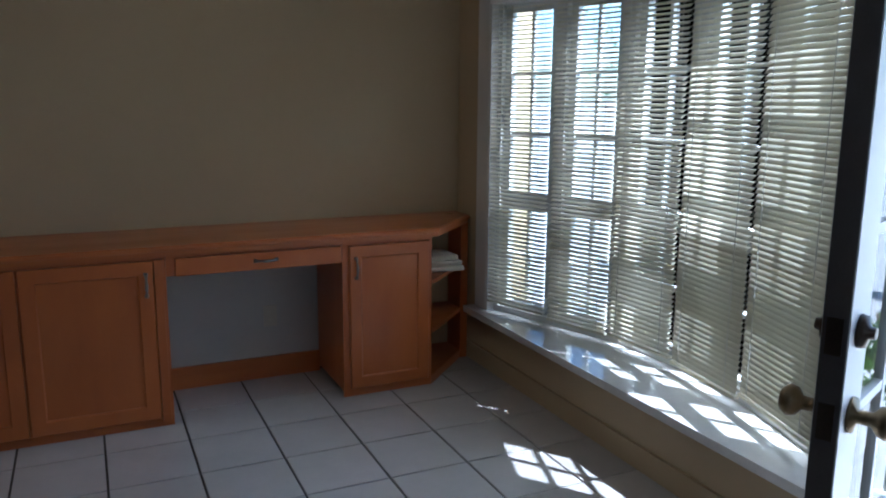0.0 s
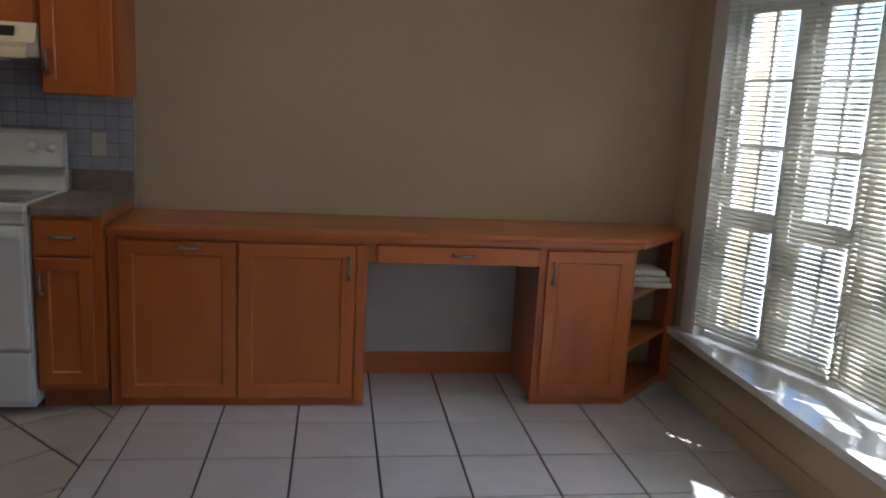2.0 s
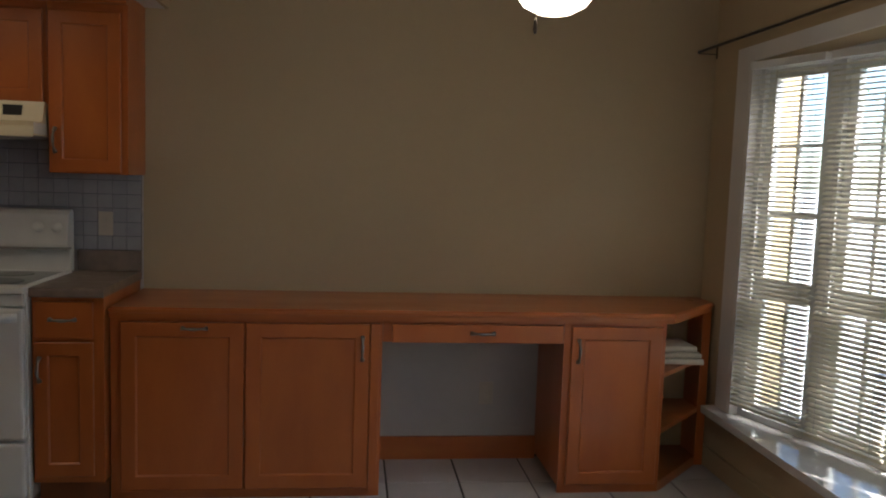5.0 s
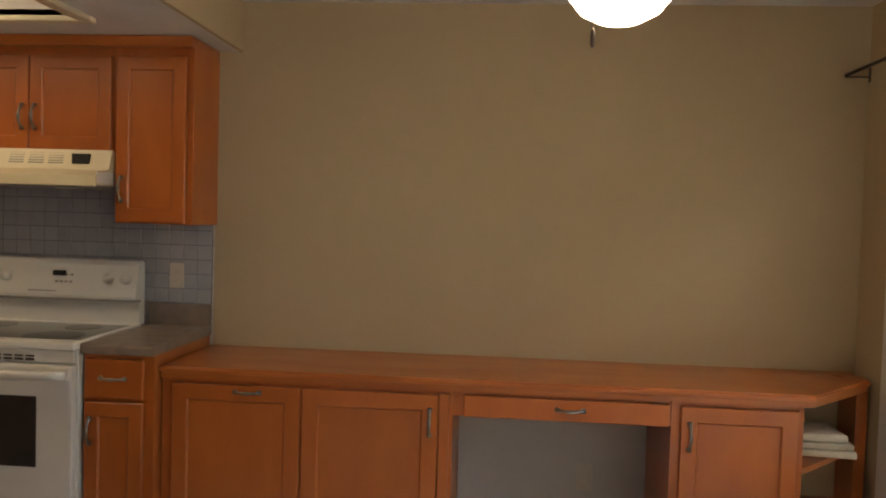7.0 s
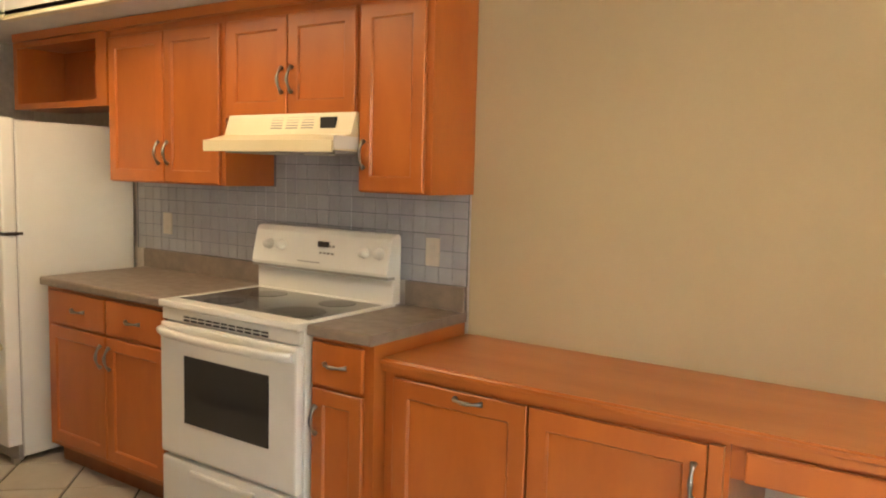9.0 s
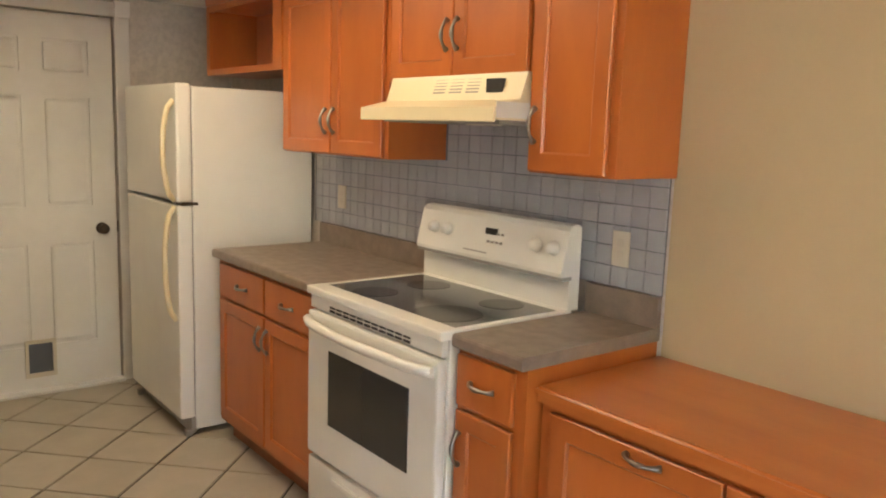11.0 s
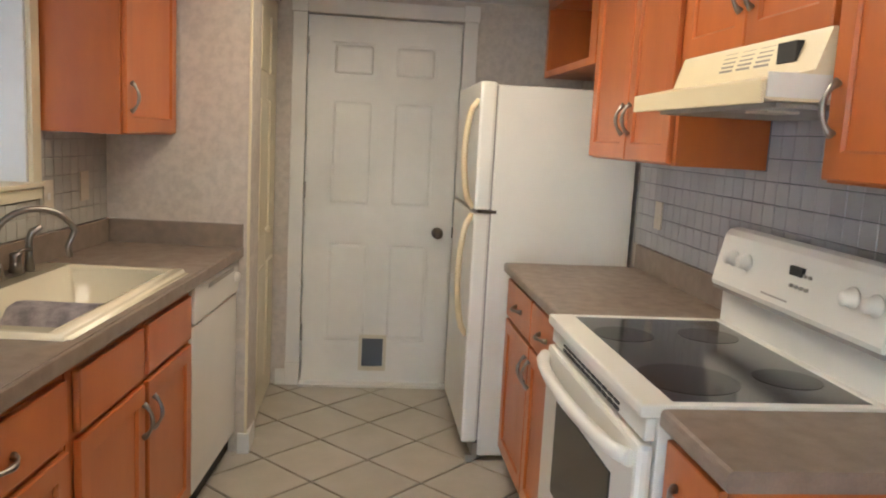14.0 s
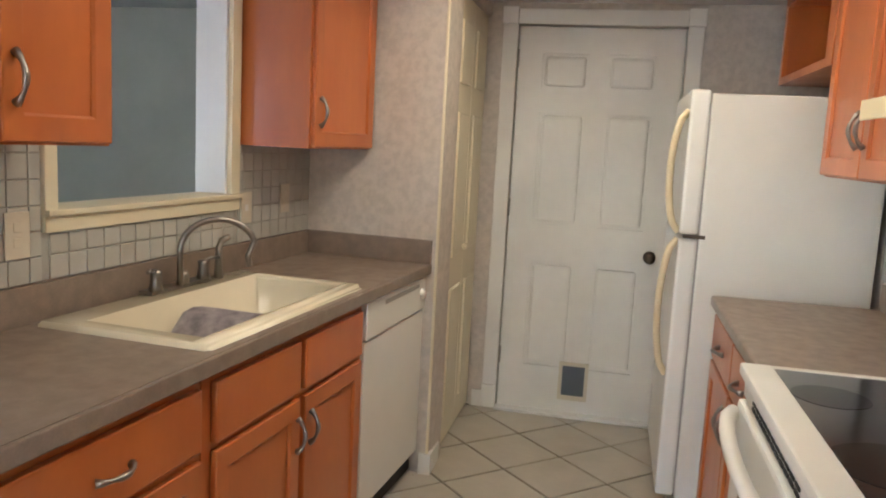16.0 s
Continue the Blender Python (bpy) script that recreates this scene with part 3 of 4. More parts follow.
part("oven_window", boxes((-1.652, SY - 0.032, 0.445, -1.179, SY - 0.024, 0.715), bevel=0.002), OVENGLASS, s, "dark oven glass")
part("vent_strip", boxes((SX0 + 0.004, SY - 0.015, 0.842, SX1 - 0.004, SY + 0.008, 0.890), bevel=0.004), APPL, s)
for k in range(11):
    x = SX0 + 0.14 + k * 0.044
    part("vent_slot", boxes((x, SY - 0.018, 0.848, x + 0.034, SY - 0.013, 0.856), (x, SY - 0.018, 0.862, x + 0.034, SY - 0.013, 0.868)), DARK, s)
bm = bmesh.new()
tube(bm, [(SX0 + 0.02 + (SX1 - SX0 - 0.04) * t, SY - 0.035 - 0.045 * math.sin(math.pi * t) ** 0.5, 0.800 + 0.0 * t) for t in [k / 16 for k in range(17)]], 0.017, 12, flat=1.2)
part("handle", bm, APPL, s)
part("drawer", boxes((SX0 + 0.004, SY - 0.024, 0.06, SX1 - 0.004, SY + 0.008, 0.285), bevel=0.012), APPL, s)
part("drawer_grip", boxes((-1.622, SY - 0.036, 0.235, -1.255, SY - 0.02, 0.258), bevel=0.006), APPL, s)
bp = part("control_panel", profile_x(bmesh.new(), [(4.550, 0.92), (4.550, 1.19), (4.532, 1.202), (4.505, 1.196), (4.492, 1.180), (4.462, 1.045), (4.465, 1.032), (4.501, 1.026), (4.501, 0.92)], SX0, SX1), APPL, s)
part("panel_trim", boxes((SX0 - 0.002, 4.469, 1.020, SX1 + 0.002, 4.510, 1.032)), VENT, bp)
for kx in (-1.712, -1.635, -1.165, -1.086):
    part("knob", lathe(bmesh.new(), [(0.024, 0), (0.024, -0.006), (0.019, -0.01), (0.017, -0.028), (0.004, -0.03)], (kx, 4.478, 1.122), "y"), APPL, bp)
part("display", boxes((-1.420, 4.474, 1.128, -1.365, 4.486, 1.150)), DARK, bp, "small black clock display")
for k in range(8):
    part("button", boxes((-1.406 + (k % 4) * 0.022, 4.468 + (0.007 if k < 4 else 0), 1.129 - (k // 4) * 0.03, -1.397 + (k % 4) * 0.022, 4.481, 1.137 - (k // 4) * 0.03)), VENT, bp)
part("print_bar", boxes((-1.530, 4.465, 1.058, -1.402, 4.469, 1.063)), VENT, bp)

# refrigerator
r = thing("refrigerator", "white top-freezer refrigerator at the end of the worktop", "refrigerator")
FX0, FX1, FY = -3.600, -2.860, 3.962
part("body", boxes((FX0, FY, 0.03, FX1, 4.573, 1.645), bevel=0.006), APPL, r)
part("base_grille", boxes((FX0 + 0.01, FY - 0.02, 0.01, FX1 - 0.01, FY, 0.085)), VENT, r)
fd = part("freezer_door", boxes((FX0, FY - 0.075, 1.122, FX1, FY - 0.006, 1.657), bevel=0.012), APPL, r)
dd = part("fridge_door", boxes((FX0, FY - 0.075, 0.09, FX1, FY - 0.006, 1.108), bevel=0.012), APPL, r)
part("door_gasket", boxes((FX0 + 0.012, FY - 0.007, 0.10, FX1 - 0.012, FY + 0.002, 1.642)), VENT, r)
for own, z0, z1 in ((fd, 1.127, 1.58), (dd, 0.57, 1.102)):
    bm = bmesh.new()
    tube(bm, [(FX1 - 0.035, FY - 0.075 - 0.05 * math.sin(math.pi * t) ** 0.45, z0 + (z1 - z0) * t) for t in [k / 14 for k in range(15)]], 0.012, 10, flat=1.3)
    part("handle", bm, IVORY, own)
part("hinge_cover", boxes((FX1 - 0.06, FY - 0.06, 1.108, FX1 + 0.006, FY + 0.02, 1.122)), BRONZE, r)
part("foot", boxes((FX1 - 0.03, FY - 0.05, 0, FX1, FY - 0.02, 0.03)), VENT, r)
part("foot", boxes((FX0, FY - 0.05, 0, FX0 + 0.03, FY - 0.02, 0.03)), VENT, r)
part("foot", boxes((FX0 + 0.02, 4.510, 0, FX1 - 0.02, 4.546, 0.032)), VENT, r)

# ---- desk run ----
DF, DT = 4.10, 0.832
d = thing("wooden_worktop", "orange maple desk worktop with rounded edge and clipped corner", "worktop")
bm = bmesh.new()
prism(bm, [(-0.744, NORTH - 0.004), (-0.744, 4.068), (1.690, 4.068), (2.035, 4.418), (2.035, NORTH - 0.004)], DT - 0.026, DT)
bmesh.ops.bevel(bm, geom=[e for e in bm.edges if abs(e.verts[0].co.z - e.verts[1].co.z) < 1e-4], offset=0.007, segments=3, affect="EDGES")
part("top", bm, WOODX, d)
bm = bmesh.new()
prism(bm, [(-0.744, 4.10), (-0.744, 4.078), (1.686, 4.078), (2.030, 4.428), (2.030, 4.450), (1.670, 4.10)], DT - 0.045, DT - 0.027)
part("edge_moulding", bm, WOODX, d)
c = thing("desk_cabinet", "orange maple desk cabinet with a tilt-out door and a hinged door", "cabinet")
carcass(c, -0.744, 0.385, DF, NORTH - 0.004, 0.03, DT - 0.046)
part("base_strip", boxes((-0.744, DF + 0.004, 0, 0.385, DF + 0.02, 0.03)), WOOD, c)
front(c, "door", -0.700, -0.198, 0.045, 0.768, DF, frame=0.065, handle=("h", -0.40, 0.745))
front(c, "door", -0.190, 0.330, 0.045, 0.768, DF, frame=0.065, handle=("v", 0.300, 0.665))
part("end_stile", boxes((0.335, DF - 0.019, 0.03, 0.372, DF, 0.772), bevel=0.002), WOOD, c)
c = thing("desk_drawer_unit", "shallow orange maple drawer unit over the knee space", "drawer unit")
part("rail", boxes((0.386, DF, 0.690, 1.188, DF + 0.02, DT - 0.046)), WOOD, c)
part("box", boxes((0.42, DF + 0.021, 0.70, 1.16, 4.50, 0.770)), DARKWOOD, c)
front(c, "drawer", 0.425, 1.180, 0.690, 0.772, DF, False, handle=("h", 0.82, 0.735))
c = thing("desk_cabinet", "narrow orange maple desk cabinet with one door and open corner shelves", "cabinet")
carcass(c, 1.190, 1.662, DF, NORTH - 0.004, 0.03, DT - 0.046)
part("base_strip", boxes((1.190, DF + 0.004, 0, 1.662, DF + 0.02, 0.03)), WOOD, c)
front(c, "door", 1.222, 1.640, 0.045, 0.768, DF, frame=0.062, handle=("v", 1.253, 0.66))
ends = [(1.663, DF + 0.002), (1.985, 4.425), (1.985, NORTH - 0.006), (1.663, NORTH - 0.006)]
for z0, z1 in ((0.0, 0.045), (0.275, 0.295), (0.535, 0.555)):
    part("shelf", prism(bmesh.new(), ends, z0, z1), WOODX, c)
part("wall_panel", boxes((1.986, 4.425, 0, 2.030, NORTH - 0.005, DT - 0.046), bevel=0.002), WOOD, c)
cl = thing("folded_cloth", "folded cream cloth on the upper corner shelf", "cloth")
bm = boxes((1.70, 4.26, 0.556, 1.93, 4.50, 0.585), (1.705, 4.265, 0.586, 1.92, 4.49, 0.612), (1.71, 4.275, 0.613, 1.90, 4.48, 0.640), bevel=0.012)
for v in bm.verts:
    v.co.z += 0.014 * noise.noise(v.co * 14)
part("folds", bm, CLOTH, cl)
structure("knee_wall", boxes((0.386, 4.555, 0, 1.189, NORTH - 0.001, DT - 0.046)), material("grey_white_wall_paint", (0.54, 0.51, 0.46), 0.7, scale=3, fine=0.03, bump=0.2))


def plate(x, z, w, hgt, y, out, label, name="outlet_plate", slots=2):
    p = thing(name, label, "outlet")
    part("plate", boxes((x - w / 2, y - 0.006 if out < 0 else y, z - hgt / 2, x + w / 2, y if out < 0 else y + 0.006, z + hgt / 2), bevel=0.002), PLATE, p)
    yf = y - 0.007 if out < 0 else y + 0.007
    for k in range(slots):
        zz = z + (k - (slots - 1) / 2) * 0.038
        part("socket", boxes((x - 0.012, min(yf, y), zz - 0.012, x + 0.012, max(yf, y), zz + 0.012), bevel=0.001), PLATE if slots == 2 else WHITE, p)
    return p


plate(0.93, 0.335, 0.07, 0.115, 4.555, -1, "pale outlet plate on the wall of the knee space")
plate(-0.905, 1.137, 0.066, 0.112, NORTH - 0.012, -1, "cream outlet plate on the tiles beside the stove")
plate(-2.585, 1.155, 0.07, 0.11, NORTH - 0.012, -1, "cream outlet plate on the tiles above the worktop")

# ---- sink run, built square and then turned a little about its corner ----
SINK_TURN = Matrix.Translation((-2.93, 2.93, 0)) @ Matrix.Rotation(radians(-4.7), 4, "Z") @ Matrix.Translation((2.93, -2.93, 0))
before = set(scene.collection.objects)
SW, SF = 2.345, 2.891     # wall plane and plane of the fronts
PX0, PX1, PZ0, PZ1 = -2.313, -1.52, 1.192, 2.02
EX = -0.72


def sfront(parent, name, x0, x1, z0, z1, panel=True, handle=None, y=SF):
    """A front that looks to +y."""
    f, t, bm = 0.058, 0.019, bmesh.new()
    if panel:
        door_frame(bm, x0, x1, y, y + t, z0, z1, f)
        ob = part(name, bm, WOOD, parent)
        part("panel", boxes((x0 + f - 0.004, y + 0.002, z0 + f - 0.004, x1 - f + 0.004, y + t - 0.009, z1 - f + 0.004)), WOOD, ob)
    else:
        box(bm, x0, y, z0, x1, y + t, z1, bevel=0.006)
        ob = part(name, bm, WOOD, parent)
    if handle:
        kind, hx, hz = handle
        pull(ob, (hx, y + t, hz), 0.10, kind == "v", (0, 1, 0))
    return ob


def sbody(parent, x0, x1, y0, y1, z0, z1, toe=True, hole=False):
    t = 0.018
    for nm, it in (("side_panel", (x0, y0, z0, x0 + t, y1, z1)), ("side_panel", (x1 - t, y0, z0, x1, y1, z1)), ("bottom_panel", (x0 + t, y0, z0, x1 - t, y1, z0 + t)), ("back_panel", (x0 + t, y0, z0 + t, x1 - t, y0 + t, z1 - t)), *(() if hole else (("top_panel", (x0 + t, y0, z1 - t, x1 - t, y1, z1)),))):
        part(nm, boxes(it), WOOD, parent)
    part("face_frame", boxes((x0 + t, y1 - t, z0 + t, x1 - t, y1, z1 - t)), WOOD, parent)
    if toe:
        part("toe_kick", boxes((x0, y1 - 0.08, 0, x1, y1 - 0.06, z0)), DARKWOOD, parent)


structure("wall_sink", boxes((-2.940, SW - 0.12, 0, PX0, SW, KCEIL), (PX1, SW - 0.12, 0, EX, SW, KCEIL), (PX0, SW - 0.12, 0, PX1, SW, PZ0 - 0.012), (PX0, SW - 0.12, PZ1, PX1, SW, KCEIL)), PAPER)
t_ = thing("pass_through_frame", "cream painted frame round the pass-through above the sink", "window frame", kind="structure")
part("side_casing", boxes((PX0 - 0.06, SW, PZ0, PX0 - 0.002, SW + 0.018, PZ1), bevel=0.004), CREAM, t_)
part("side_casing", boxes((PX1 + 0.002, SW, PZ0, PX1 + 0.045, SW + 0.018, PZ1), bevel=0.004), CREAM, t_)
part("head_casing", boxes((PX0 - 0.06, SW, PZ1, PX1 + 0.045, SW + 0.018, PZ1 + 0.06), bevel=0.004), CREAM, t_)
part("apron", boxes((PX0 - 0.06, SW, PZ0 - 0.055, PX1 + 0.045, SW + 0.018, PZ0 - 0.013), bevel=0.003), CREAM, t_)
part("sill", boxes((PX0 - 0.06, SW - 0.115, PZ0 - 0.012, PX1 + 0.045, SW + 0.030, PZ0 + 0.004), bevel=0.003), CREAM, t_)
part("jamb", boxes((PX0 + 0.0, SW - 0.12, PZ0 + 0.005, PX0 + 0.012, SW + 0.001, PZ1)), WHITE, t_)
part("jamb", boxes((PX1 - 0.012, SW - 0.12, PZ0 + 0.005, PX1, SW + 0.001, PZ1)), WHITE, t_)
part("head_jamb", boxes((PX0 + 0.013, SW - 0.12, PZ1 - 0.012, PX1 - 0.013, SW + 0.001, PZ1)), WHITE, t_)

c = thing("sink_cabinet", "orange maple sink cabinet with two false drawers over two doors", "cabinet")
sbody(c, -2.288, -1.374, SW + 0.01, SF, 0.10, BH, hole=True)
sfront(c, "false_drawer", -2.264, -1.856, 0.695, 0.845, False)
sfront(c, "false_drawer", -1.826, -1.410, 0.695, 0.845, False)
sfront(c, "door", -2.264, -1.856, 0.125, 0.675, handle=("v", -1.885, 0.575))
sfront(c, "door", -1.826, -1.410, 0.125, 0.675, handle=("v", -1.805, 0.575))
c = thing("base_cabinet", "orange maple base cabinet, drawer over door, beside the sink", "cabinet")
sbody(c, -1.368, EX, SW + 0.01, SF, 0.10, BH)
sfront(c, "drawer", -1.352, EX - 0.02, 0.695, 0.845, False, handle=("h", -1.065, 0.765))
sfront(c, "door", -1.352, EX - 0.02, 0.125, 0.675, handle=("v", EX - 0.05, 0.575))
dwr = thing("dishwasher", "white built-in dishwasher at the end of the sink worktop", "dishwasher")
part("body", boxes((-2.920, SW + 0.02, 0.02, -2.296, SF - 0.02, 0.87)), DARK, dwr)
part("door", boxes((-2.916, SF - 0.02, 0.11, -2.296, SF + 0.012, 0.725), bevel=0.005), APPL, dwr)
part("control_panel", boxes((-2.916, SF - 0.02, 0.732, -2.296, SF + 0.020, 0.865), bevel=0.006), APPL, dwr)
part("handle_slot", boxes((-2.826, SF + 0.016, 0.832, -2.459, SF + 0.022, 0.848)), VENT, dwr)
part("dial", lathe(bmesh.new(), [(0.022, 0), (0.022, 0.008), (0.016, 0.018), (0.003, 0.02)], (-2.862, SF + 0.018, 0.80), "y"), APPL, dwr)
part("kick_plate", boxes((-2.916, SF - 0.07, 0.02, -2.296, SF - 0.055, 0.105)), VENT, dwr)

KX0, KX1, KY0, KY1 = -2.290, -1.410, 2.394, 2.885
wt_ = thing("worktop", "grey-brown laminate worktop with the sink let in", "worktop")


def holed_slab(x0, y0, x1, y1, hx0, hy0, hx1, hy1, z0, z1):
    """A flat slab with one rectangular opening."""
    bm, xs, ys = bmesh.new(), (x0, hx0, hx1, x1), (y0, hy0, hy1, y1)
    grid = [[[bm.verts.new((x, y, z)) for y in ys] for x in xs] for z in (z0, z1)]
    for i in range(3):
        for j in range(3):
            if (i, j) != (1, 1):
                for g in grid:
                    bm.faces.new((g[i][j], g[i + 1][j], g[i + 1][j + 1], g[i][j + 1]))
    for loop in ([(0, 0), (1, 0), (2, 0), (3, 0), (3, 1), (3, 2), (3, 3), (2, 3), (1, 3), (0, 3), (0, 2), (0, 1)], [(1, 1), (2, 1), (2, 2), (1, 2)]):
        for (a, c), (d, e) in zip(loop, loop[1:] + loop[:1]):
            bm.faces.new((grid[0][a][c], grid[0][d][e], grid[1][d][e], grid[1][a][c]))
    bmesh.ops.recalc_face_normals(bm, faces=bm.faces[:])
    return bm


part("top", holed_slab(-2.939, SW + 0.001, EX + 0.02, 2.925 - 0.0135, KX0 + 0.02, KY0 + 0.02, KX1 - 0.02, KY1 - 0.02, 0.876, 0.914), LAMINATE, wt_)
part("front_edge", boxes((-2.939, 2.925 - 0.013, 0.873, EX + 0.02, 2.925, 0.9138), bevel=0.004), LAMINATE, wt_)
part("upstand", boxes((-2.939, SW + 0.001, 0.914, EX + 0.02, SW + 0.022, 1.012), bevel=0.003), LAMINATE, wt_)
part("end_upstand", boxes((-2.939, SW + 0.0225, 0.914, -2.914, 2.923, 1.012), bevel=0.003), LAMINATE, wt_)

sk = thing("sink", "cream porcelain double-bowl sink set in the worktop", "sink")


def bowl(bm, x0, y0, x1, y1, z0, z1):
    """The inside of a bowl with sloping walls, made of thick walls and a floor."""
    i = 0.035
    top = [(x0, y0), (x1, y0), (x1, y1), (x0, y1)]
    low = [(x0 + i, y0 + i), (x1 - i, y0 + i), (x1 - i, y1 - i), (x0 + i, y1 - i)]
    a = [bm.verts.new((*p, z1)) for p in top]
    b = [bm.verts.new((*p, z0)) for p in low]
    for k in range(4):
        bm.faces.new((a[k], a[(k + 1) % 4], b[(k + 1) % 4], b[k]))
    bm.faces.new(b)
    return a


RZ = 0.930
bm = bmesh.new()
B1 = (KX0 + 0.045, KY0 + 0.11, KX1 - 0.045, KY1 - 0.045)
for b_ in (B1,):
    bowl(bm, b_[0], b_[1], b_[2], b_[3], 0.76, RZ)
for bx in ((KX0, KY0, KX1, KY0 + 0.11), (KX0, KY1 - 0.045, KX1, KY1), (KX0, KY0 + 0.11, KX0 + 0.045, KY1 - 0.045), (KX1 - 0.045, KY0 + 0.11, KX1, KY1 - 0.045)):
    q = [bm.verts.new((x, y, RZ)) for x, y in ((bx[0], bx[1]), (bx[2], bx[1]), (bx[2], bx[3]), (bx[0], bx[3]))]
    bm.faces.new(q)
out_ = [(KX0, KY0), (KX1, KY0), (KX1, KY1), (KX0, KY1)]
a_ = [bm.verts.new((*p, RZ)) for p in out_]
b_ = [bm.verts.new((p[0] + (0.006 if p[0] > -1.84 else -0.006), p[1] + (0.006 if p[1] > 2.568 else -0.006), 0.9145)) for p in out_]
for k in range(4):
    bm.faces.new((a_[k], b_[k], b_[(k + 1) % 4], a_[(k + 1) % 4]))
bmesh.ops.remove_doubles(bm, verts=bm.verts[:], dist=0.0005)
bmesh.ops.bevel(bm, geom=bm.edges[:], offset=0.012, segments=3, affect="EDGES", clamp_overlap=True)
for f_ in bm.faces:
    f_.smooth = True
part("double_bowl", bm, BASIN, sk)
part("divider", boxes((-1.851, KY0 + 0.12, 0.755, -1.824, KY1 - 0.055, 0.872), bevel=0.010), BASIN, sk)
for bx in (-2.044, -1.631):
    part("drain", lathe(bmesh.new(), [(0.042, 0), (0.042, 0.004), (0.03, 0.002)], (bx, 2.657, 0.762)), NICKEL, sk)
mt = thing("sink_mat", "mottled grey-purple mat draped over the sink divider", "mat")
bm = bmesh.new()
W_, path_ = (KY0 + 0.15, KY1 - 0.11), [(-2.035, 0.775), (-1.985, 0.81), (-1.935, 0.855), (-1.885, 0.884), (-1.837, 0.892), (-1.790, 0.884), (-1.735, 0.84), (-1.69, 0.775)]
for dz in (0.0, 0.008):
    rows_ = [[bm.verts.new((x, W_[0] + (W_[1] - W_[0]) * k / 8, z + dz + 0.006 * noise.noise(Vector((x * 9, k * 0.8, 3))))) for k in range(9)] for x, z in path_]
    for p_, q_ in zip(rows_, rows_[1:]):
        for k in range(8):
            bm.faces.new((p_[k], p_[k + 1], q_[k + 1], q_[k])).smooth = True
part("mat_sheet", bm, MAT, mt)

fc = thing("faucet", "chrome gooseneck faucet with two levers and a side sprayer", "faucet")
part("base_plate", boxes((-2.080, 2.400, RZ, -1.775, 2.450, RZ + 0.014), bevel=0.006), NICKEL, fc)
FXC = -1.930
bm = bmesh.new()
pts_ = [(FXC, 2.443, RZ + 0.01), (FXC, 2.443, RZ + 0.12)] + [(FXC, 2.443 + 0.085 - 0.085 * math.cos(a), RZ + 0.12 + 0.095 * math.sin(a)) for a in [math.pi * k / 12 for k in range(1, 12)]] + [(FXC, 2.595, RZ + 0.10), (FXC, 2.599, RZ + 0.065)]
pts_ = [(p[0] - (p[1] - 2.46) * 0.9, p[1], p[2]) for p in pts_]
tube(bm, pts_, 0.010, 12)
part("spout", bm, NICKEL, fc)
part("spout_collar", lathe(bmesh.new(), [(0.02, 0), (0.017, 0.03), (0.012, 0.04)], (FXC, 2.443, RZ + 0.014)), NICKEL, fc)
for x in (-1.800, -2.035):
    lv = part("lever_base", lathe(bmesh.new(), [(0.022, 0), (0.018, 0.02), (0.016, 0.045), (0.018, 0.055), (0.006, 0.062)], (x, 2.443, RZ + 0.014)), NICKEL, fc)
    bm = bmesh.new()
    tube(bm, [(x, 2.443, RZ + 0.068), (x + (0.03 if x > -1.84 else -0.03), 2.452, RZ + 0.078), (x + (0.06 if x > -1.84 else -0.06), 2.461, RZ + 0.076)], 0.006, 8)
    part("lever", bm, NICKEL, lv)
sp = thing("side_sprayer", "chrome side sprayer beside the faucet", "sprayer")
bm = bmesh.new()
tube(bm, [(-2.135, 2.434, RZ), (-2.135, 2.434, RZ + 0.05), (-2.135, 2.434, RZ + 0.10), (-2.140, 2.443, RZ + 0.125), (-2.155, 2.465, RZ + 0.14)], 0.012, 10, [0.016, 0.012, 0.011, 0.013, 0.010])
part("sprayer_body", bm, NICKEL, sp)


def supper(x0, x1, doors, label):
    u = thing("wall_cabinet", label, "cabinet")
    sbody(u, x0, x1, SW + 0.003, 2.626, 1.37, 2.09, toe=False)
    for a, b, hx in doors:
        sfront(u, "door", a, b, 1.376, 2.06, handle=("v", hx, 1.50), y=2.626)
    return u


supper(-2.925, -2.385, [(-2.920, -2.395, -2.430)], "orange maple wall cabinet with one door beside the pass-through")
supper(-1.395, EX, [(-1.385, -1.085, -1.115), (-1.075, EX - 0.01, -0.800)], "orange maple wall cabinet with two doors beside the pass-through")
structure("cabinet_cornice", boxes((-2.934, SW + 0.003, 2.091, -2.385, 2.648, 2.137), (-1.395, SW + 0.003, 2.091, EX, 2.648, 2.137)), WOODX)
for x, lab in ((-2.425, "cream switch plate on the tiles beside the pass-through"), (-2.715, "cream outlet plate on the tiles near the corner")):
    plate(x, 1.14 if x > -2.532 else 1.16, 0.07, 0.115, SW + 0.009, 1, lab, "switch_plate" if x > -2.532 else "outlet_plate", 1 if x > -2.532 else 2)
plate(-1.39, 1.14, 0.075, 0.115, SW + 0.009, 1, "cream outlet plate on the tiles beyond the sink")

for ob in set(scene.collection.objects) - before | {bpy.data.objects["wall_return"]}:
    if ob.parent is None:
        ob.matrix_world = SINK_TURN @ ob.matrix_world

